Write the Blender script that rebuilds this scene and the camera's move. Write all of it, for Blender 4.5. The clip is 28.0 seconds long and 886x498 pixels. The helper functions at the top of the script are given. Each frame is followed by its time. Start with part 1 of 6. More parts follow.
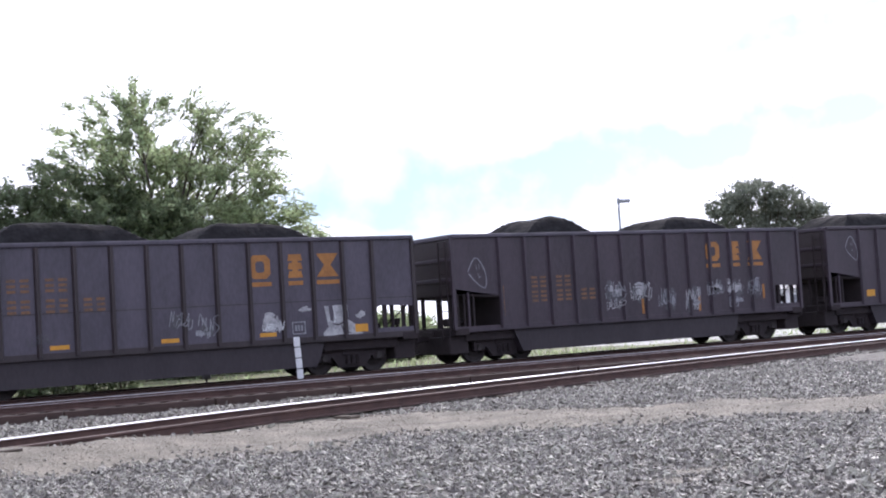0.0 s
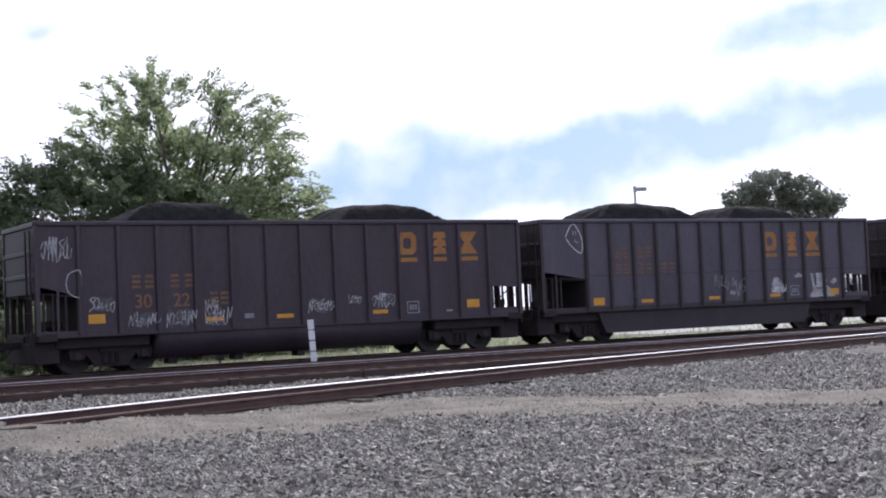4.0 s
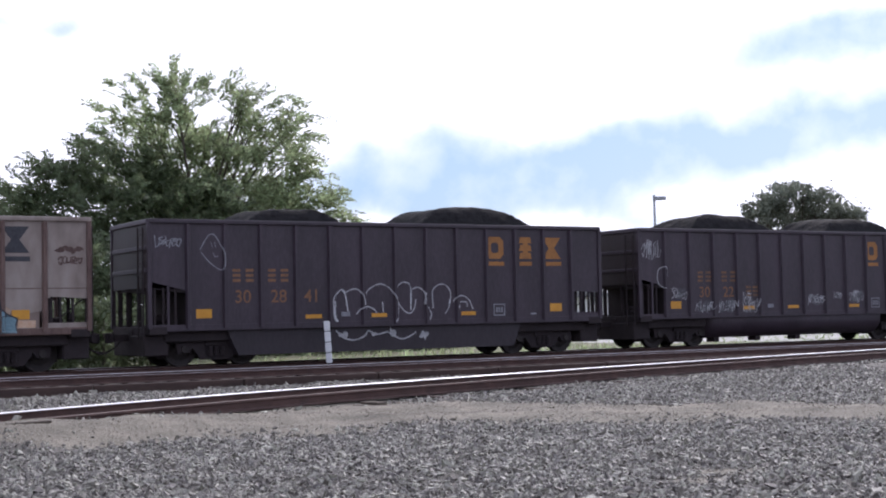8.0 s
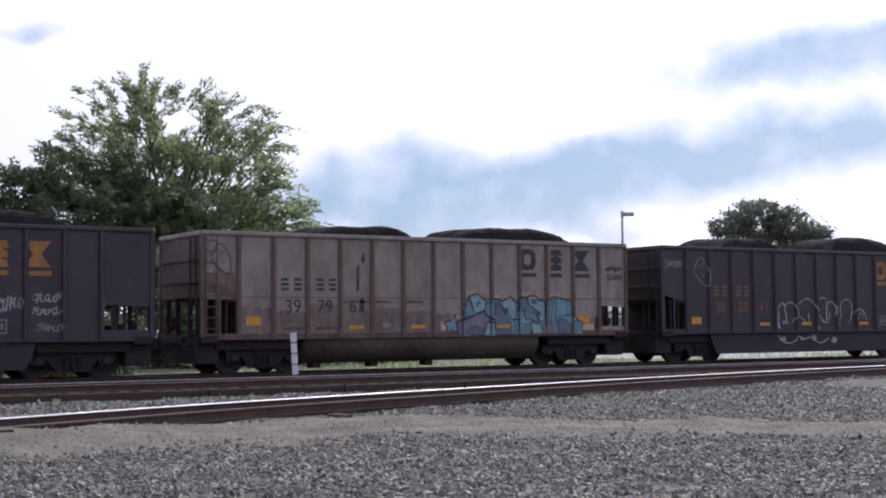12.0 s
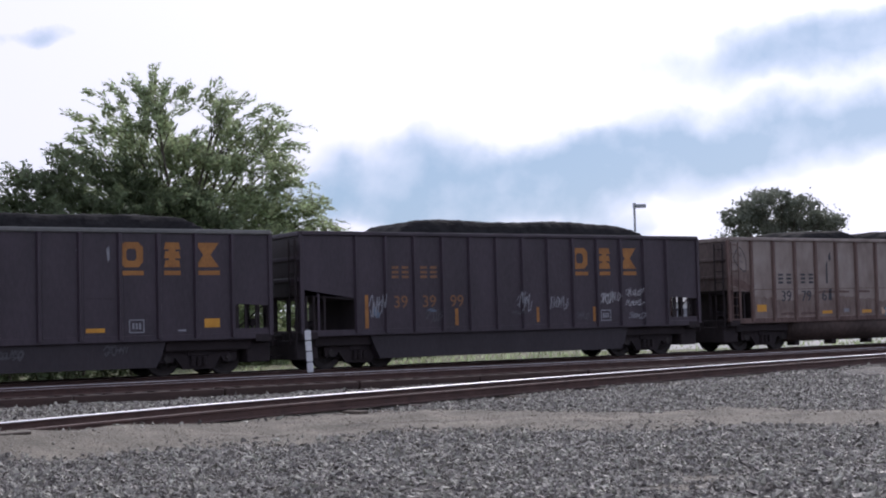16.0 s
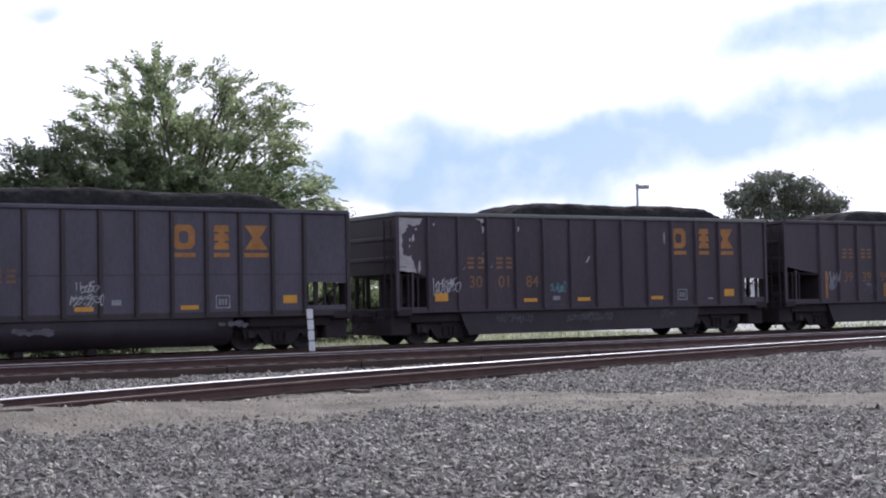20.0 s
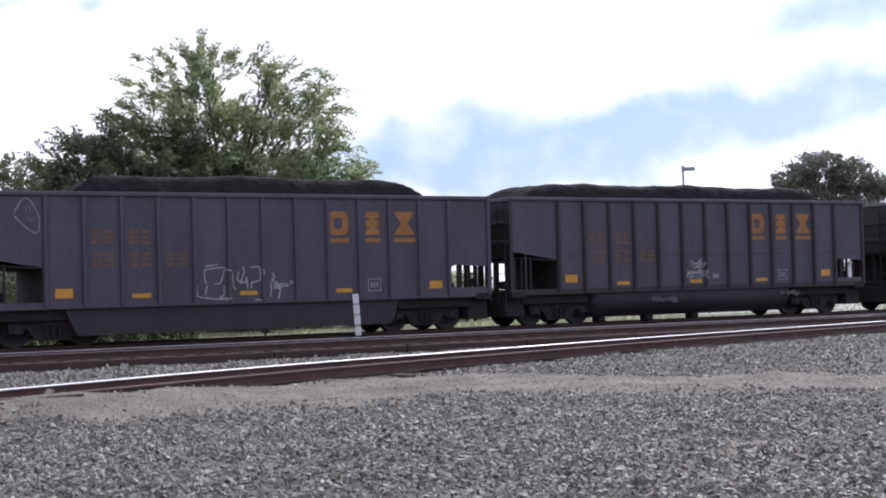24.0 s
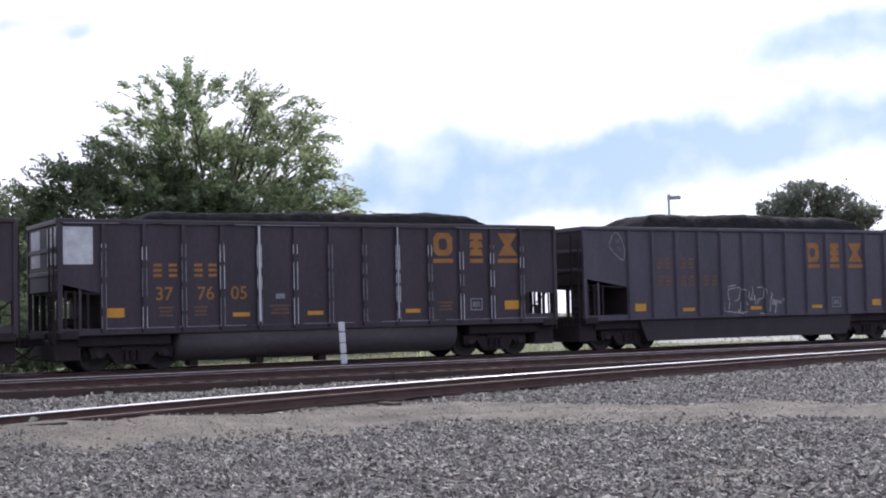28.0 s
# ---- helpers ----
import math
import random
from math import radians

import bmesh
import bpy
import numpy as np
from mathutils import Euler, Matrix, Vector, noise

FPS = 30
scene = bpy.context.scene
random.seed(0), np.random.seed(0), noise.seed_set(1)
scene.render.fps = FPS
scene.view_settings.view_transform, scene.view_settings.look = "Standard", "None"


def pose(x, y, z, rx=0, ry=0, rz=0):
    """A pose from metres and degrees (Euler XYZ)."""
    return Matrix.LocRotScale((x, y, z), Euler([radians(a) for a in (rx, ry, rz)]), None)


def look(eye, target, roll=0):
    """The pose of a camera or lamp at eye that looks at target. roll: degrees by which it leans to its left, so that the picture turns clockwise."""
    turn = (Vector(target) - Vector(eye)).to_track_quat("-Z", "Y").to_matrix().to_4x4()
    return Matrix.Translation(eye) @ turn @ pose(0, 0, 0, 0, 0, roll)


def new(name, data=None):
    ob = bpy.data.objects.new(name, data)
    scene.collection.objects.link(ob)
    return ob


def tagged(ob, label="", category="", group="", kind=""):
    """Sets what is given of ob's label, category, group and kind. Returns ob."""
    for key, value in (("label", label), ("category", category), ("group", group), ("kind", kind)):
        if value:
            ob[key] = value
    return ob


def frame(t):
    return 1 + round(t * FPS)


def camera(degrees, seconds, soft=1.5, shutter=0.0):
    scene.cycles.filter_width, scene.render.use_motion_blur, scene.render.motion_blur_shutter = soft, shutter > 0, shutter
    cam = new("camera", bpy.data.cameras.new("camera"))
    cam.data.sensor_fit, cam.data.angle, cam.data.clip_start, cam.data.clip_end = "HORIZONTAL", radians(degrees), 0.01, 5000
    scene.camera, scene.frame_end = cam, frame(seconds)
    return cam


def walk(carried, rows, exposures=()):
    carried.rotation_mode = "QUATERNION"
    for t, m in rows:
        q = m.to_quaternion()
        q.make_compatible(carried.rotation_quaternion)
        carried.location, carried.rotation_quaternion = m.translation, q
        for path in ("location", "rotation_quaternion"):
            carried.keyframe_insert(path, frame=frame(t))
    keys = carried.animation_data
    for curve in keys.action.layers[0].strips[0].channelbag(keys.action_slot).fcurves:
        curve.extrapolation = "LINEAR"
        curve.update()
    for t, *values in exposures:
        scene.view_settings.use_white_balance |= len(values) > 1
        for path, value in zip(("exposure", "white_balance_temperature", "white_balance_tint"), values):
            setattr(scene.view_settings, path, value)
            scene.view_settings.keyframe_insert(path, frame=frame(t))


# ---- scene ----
cam = camera(35.73, 28.0, soft=2.0)
EYE_Z = 1.5
RAIL_Z = 0.263            # top of every rail
TRAIN_Y = 36.23           # middle of the train's track


def aim(yaw, tilt, lean):
    return pose(0, 0, EYE_Z, 90 + tilt, 0, -yaw) @ pose(0, 0, 0, 0, 0, lean)


walk(cam, [(t, aim(a, b, c)) for t, a, b, c in (
    (0.0, 32.557, 3.123, -3.542),
    (0.5, 30.725, 2.987, -1.765),
    (0.7, 33.327, 3.486, -1.346),
    (1.0, 35.2, 5.153, -3.133),
    (1.2, 33.091, 3.594, -3.816),
    (1.5, 31.721, 2.277, -2.523),
    (2.0, 29.966, 2.632, -2.238),
    (2.5, 30.314, 3.161, -1.178),
    (3.0, 31.293, 2.32, -1.732),
    (3.5, 32.01, 2.685, -2.562),
    (5.5, 31.389, 1.766, -2.416),
    (6.0, 31.523, 1.871, -2.46),
    (6.5, 31.529, 2.409, -2.831),
    (7.0, 31.638, 2.212, -2.475),
    (7.5, 31.295, 2.396, -1.522),
    (8.0, 31.157, 2.744, -1.197),
    (8.5, 31.181, 2.324, -1.193),
    (9.0, 30.412, 2.103, -1.191),
    (9.5, 30.87, 2.762, -0.364),
    (10.0, 30.998, 2.826, -0.501),
    (10.5, 32.272, 3.707, -0.681),
    (11.0, 32.395, 3.449, 0.213),
    (11.5, 32.381, 3.301, -0.125),
    (13.5, 32.765, 3.508, -0.978),
    (14.0, 32.362, 3.19, -0.751),
    (14.5, 31.13, 3.116, -1.095),
    (15.0, 32.094, 3.105, -1.037),
    (15.5, 31.961, 3.035, -1.272),
    (16.0, 31.967, 3.079, -1.503),
    (16.5, 31.832, 3.102, -1.257),
    (17.0, 31.081, 3.197, -1.365),
    (17.5, 31.993, 2.989, -1.533),
    (18.0, 31.523, 2.084, -0.799),
    (18.5, 31.186, 2.5, -1.204),
    (19.0, 31.701, 2.346, -1.01),
    (19.5, 31.848, 2.376, -1.045),
    (20.0, 31.849, 2.239, -1.1),
    (20.5, 31.777, 2.129, -1.038),
    (21.0, 31.699, 2.405, -0.925),
    (21.5, 31.717, 2.294, -1.114),
    (23.5, 30.604, 2.408, -1.67),
    (24.0, 29.954, 1.62, -1.496),
    (24.5, 30.228, 2.167, -1.503),
    (25.0, 30.145, 1.99, -1.031),
    (25.5, 30.011, 2.594, -1.298),
    (26.0, 30.142, 2.473, -1.489),
    (26.5, 30.507, 2.65, -1.677),
    (27.0, 30.251, 2.895, -2.007),
    (27.5, 30.486, 2.882, -1.69),
    (28.0, 30.559, 2.772, -1.402),
)], exposures=((0, 0.55, 5900, 20), (0.5, 0.17, 5900, 20), (1, 0.07, 5900, 20), (3, 0.07, 5900, 20), (9.5, 0.05, 5900, 20), (11, -0.20, 5900, 20), (12, -0.26, 5900, 20), (14, -0.28, 5900, 20), (17, -0.34, 5900, 20), (19, -0.06, 5900, 20), (22, 0.02, 5900, 20), (24, 0.05, 5900, 20), (25, 0.12, 5900, 20), (26, 0.14, 5900, 20), (27, 0.09, 5900, 20), (28, 0.02, 5900, 20)))

# ---- sky and sun ----
SUN_AZ, SUN_EL = 54.0, 31.0


def build_world():
    w = bpy.data.worlds.new("sky")
    scene.world = w
    w.use_nodes = True
    nt = w.node_tree
    nt.nodes.clear()
    N, Lk = nt.nodes.new, nt.links.new

    def math_(op, a, b=0.0, c=None, clamp=False):
        n = N("ShaderNodeMath")
        n.operation, n.use_clamp = op, clamp
        for i, v in enumerate((a, b) if c is None else (a, b, c)):
            if isinstance(v, (int, float)):
                n.inputs[i].default_value = v
            else:
                Lk(v, n.inputs[i])
        return n.outputs[0]

    co = N("ShaderNodeTexCoord").outputs["Generated"]
    sep = N("ShaderNodeSeparateXYZ")
    Lk(co, sep.inputs[0])
    az = math_("MULTIPLY", math_("ARCTAN2", sep.outputs[0], sep.outputs[1]), 57.2958)
    el = math_("MULTIPLY", math_("ARCSINE", sep.outputs[2]), 57.2958)
    wob = N("ShaderNodeTexNoise")
    wob.inputs["Scale"].default_value, wob.inputs["Detail"].default_value = 13.0, 7.0
    Lk(co, wob.inputs["Vector"])
    wsep = N("ShaderNodeSeparateColor")
    Lk(wob.outputs["Color"], wsep.inputs[0])
    az2 = math_("ADD", az, math_("MULTIPLY", math_("SUBTRACT", wsep.outputs[0], 0.5), 12.0))
    el2 = math_("ADD", el, math_("MULTIPLY", math_("SUBTRACT", wsep.outputs[1], 0.5), 4.0))
    total = None
    # blue breaks in the cloud: azimuth, elevation, half sizes, slope, depth
    for a0, e0, ra, re, slope, amt in ((30.5, 6.2, 5.0, 1.7, -0.02, 0.85), (37, 6.0, 6.8, 1.75, 0.02, 1.0), (32.5, 4.7, 6.0, 0.95, 0.0, 0.8),
                                       (46, 7.2, 8.0, 1.85, 0.06, 1.0), (27, 5.0, 4, 1.1, 0.0, 0.6),
                                       (50.5, 10.8, 9.0, 1.3, 0.05, 0.9), (11.5, 12.0, 3.2, 0.55, 0.0, 0.7),
                                       (40, 4.2, 2.5, 0.35, 0.0, 0.5)):
        dx = math_("SUBTRACT", az2, a0)
        dy = math_("SUBTRACT", math_("SUBTRACT", el2, e0), math_("MULTIPLY", dx, slope))
        q = math_("ADD", math_("POWER", math_("ABSOLUTE", math_("DIVIDE", dx, ra)), 2.0),
                  math_("POWER", math_("ABSOLUTE", math_("DIVIDE", dy, re)), 2.0))
        v = math_("MULTIPLY", math_("MULTIPLY", math_("SUBTRACT", 1.35, q), 0.85, clamp=True), amt)
        total = v if total is None else math_("SUBTRACT", math_("ADD", total, v), math_("MULTIPLY", total, v))
    big = N("ShaderNodeTexNoise")
    big.inputs["Scale"].default_value, big.inputs["Detail"].default_value = 2.6, 6.0
    Lk(co, big.inputs["Vector"])
    opening = math_("MULTIPLY", math_("SUBTRACT", big.outputs["Fac"], 0.46), 5.0, clamp=True)
    high = math_("MULTIPLY", math_("SUBTRACT", el, 16.0), 0.08, clamp=True)
    away = math_("MULTIPLY", math_("SUBTRACT", math_("ABSOLUTE", math_("SUBTRACT", az, 32.0)), 40.0), 0.05, clamp=True)
    opening = math_("MULTIPLY", opening, math_("MAXIMUM", high, away))
    blue = math_("MAXIMUM", total, opening)
    grain = N("ShaderNodeTexNoise")
    grain.inputs["Scale"].default_value, grain.inputs["Detail"].default_value = 22.0, 6.0
    Lk(co, grain.inputs["Vector"])
    blue = math_("MULTIPLY", blue, math_("ADD", math_("MULTIPLY", grain.outputs["Fac"], 1.3), 0.35), clamp=True)

    sky = N("ShaderNodeTexSky")
    sky.sky_type, sky.sun_disc = "NISHITA", False
    sky.sun_elevation, sky.sun_rotation = radians(SUN_EL), radians(SUN_AZ)
    clear = N("ShaderNodeBackground")
    clear.inputs["Strength"].default_value = SKY_CLEAR
    tint = N("ShaderNodeMix")
    tint.data_type = "RGBA"
    tint.inputs["Factor"].default_value = 0.8
    Lk(sky.outputs[0], tint.inputs["A"])
    tint.inputs["B"].default_value = (4.0, 6.0, 7.85, 1)
    Lk(tint.outputs["Result"], clear.inputs["Color"])
    cloud = N("ShaderNodeBackground")
    cloud.inputs["Color"].default_value = (0.99, 0.99, 1.03, 1)
    # clouds are brighter towards the sun
    dot = N("ShaderNodeVectorMath")
    dot.operation = "DOT_PRODUCT"
    Lk(co, dot.inputs[0])
    dot.inputs[1].default_value = (math.sin(radians(SUN_AZ)) * math.cos(radians(SUN_EL)), math.cos(radians(SUN_AZ)) * math.cos(radians(SUN_EL)), math.sin(radians(SUN_EL)))
    glow = math_("POWER", math_("MAXIMUM", dot.outputs["Value"], 0.0), 5.0)
    Lk(math_("MULTIPLY_ADD", glow, 0.55, SKY_CLOUD), cloud.inputs["Strength"])
    mix = N("ShaderNodeMixShader")
    Lk(blue, mix.inputs[0])
    Lk(cloud.outputs[0], mix.inputs[1])
    Lk(clear.outputs[0], mix.inputs[2])
    out = N("ShaderNodeOutputWorld")
    Lk(mix.outputs[0], out.inputs[0])


SKY_CLEAR, SKY_CLOUD = 0.103, 1.08
build_world()
sun = new("sun", bpy.data.lights.new("sun", "SUN"))
sun.data.energy, sun.data.angle, sun.data.color = 3.0, radians(1.0), (1.0, 0.93, 0.82)
_a, _e = radians(SUN_AZ), radians(SUN_EL)
sun.matrix_world = look((60 * math.sin(_a), 60 * math.cos(_a), 40), (60 * math.sin(_a) - math.sin(_a) * math.cos(_e), 60 * math.cos(_a) - math.cos(_a) * math.cos(_e), 40 - math.sin(_e)))


# ---- materials ----
def material(name, base, other=None, rough=0.85, metal=0.0, scale=3.0, fine=40.0, bump=0.3, spread=0.35, island=0.0, random_tint=0.0, depth=0.02, stretch=(1, 1, 1), translucent=0.0, spec=0.5, hues=0.04):
    m = bpy.data.materials.new(name)
    m.use_nodes = True
    nt = m.node_tree
    N, Lk = nt.nodes.new, nt.links.new
    b = nt.nodes["Principled BSDF"]
    b.inputs["Roughness"].default_value, b.inputs["Metallic"].default_value = rough, metal
    b.inputs["Specular IOR Level"].default_value = spec
    co = N("ShaderNodeTexCoord").outputs["Object"]
    mp = N("ShaderNodeMapping")
    mp.inputs["Scale"].default_value = stretch
    Lk(co, mp.inputs[0])
    n1, n2 = N("ShaderNodeTexNoise"), N("ShaderNodeTexNoise")
    n1.inputs["Scale"].default_value, n1.inputs["Detail"].default_value = scale, 6
    n2.inputs["Scale"].default_value, n2.inputs["Detail"].default_value = fine, 4
    Lk(mp.outputs[0], n1.inputs["Vector"])
    Lk(mp.outputs[0], n2.inputs["Vector"])
    ramp = N("ShaderNodeValToRGB")
    ramp.color_ramp.elements[0].position, ramp.color_ramp.elements[1].position = 0.36, 0.66
    c2 = other or tuple(min(1, c * (1 + spread)) for c in base)
    c1 = tuple(c * (1 - spread) for c in base) if other is None else base
    ramp.color_ramp.elements[0].color, ramp.color_ramp.elements[1].color = (*c1, 1), (*c2, 1)
    mixn = N("ShaderNodeMath")
    mixn.operation = "MULTIPLY_ADD"
    mixn.inputs[1].default_value = 0.45
    Lk(n2.outputs["Fac"], mixn.inputs[0])
    half = N("ShaderNodeMath")
    half.operation = "MULTIPLY"
    half.inputs[1].default_value = 0.55
    Lk(n1.outputs["Fac"], half.inputs[0])
    Lk(half.outputs[0], mixn.inputs[2])
    Lk(mixn.outputs[0], ramp.inputs[0])
    col = ramp.outputs[0]
    if island or random_tint:
        src = N("ShaderNodeNewGeometry").outputs["Random Per Island"] if island else N("ShaderNodeObjectInfo").outputs["Random"]
        amt = island or random_tint
        hv = N("ShaderNodeHueSaturation")
        ma = N("ShaderNodeMath")
        ma.operation = "MULTIPLY_ADD"
        ma.inputs[1].default_value, ma.inputs[2].default_value = 2 * amt, 1 - amt
        Lk(src, ma.inputs[0])
        Lk(ma.outputs[0], hv.inputs["Value"])
        mh = N("ShaderNodeMath")
        mh.operation = "MULTIPLY_ADD"
        mh.inputs[1].default_value, mh.inputs[2].default_value = hues, 0.5 - hues / 2
        hv.inputs["Saturation"].default_value = 1.0 + 2.0 * max(0.0, hues - 0.04)
        Lk(src, mh.inputs[0])
        Lk(mh.outputs[0], hv.inputs["Hue"])
        Lk(col, hv.inputs["Color"])
        col = hv.outputs[0]
    Lk(col, b.inputs["Base Color"])
    if bump:
        bp = N("ShaderNodeBump")
        bp.inputs["Strength"].default_value, bp.inputs["Distance"].default_value = bump, depth
        Lk(n2.outputs["Fac"], bp.inputs["Height"])
        Lk(bp.outputs[0], b.inputs["Normal"])
    if translucent:
        tr = N("ShaderNodeBsdfTranslucent")
        thin = N("ShaderNodeHueSaturation")
        thin.inputs["Value"].default_value, thin.inputs["Saturation"].default_value = 1.5, 0.88
        Lk(col, thin.inputs["Color"])
        Lk(thin.outputs[0], tr.inputs[0])
        mx = N("ShaderNodeMixShader")
        mx.inputs[0].default_value = translucent
        Lk(b.outputs[0], mx.inputs[1])
        Lk(tr.outputs[0], mx.inputs[2])
        Lk(mx.outputs[0], nt.nodes["Material Output"].inputs[0])
    return m


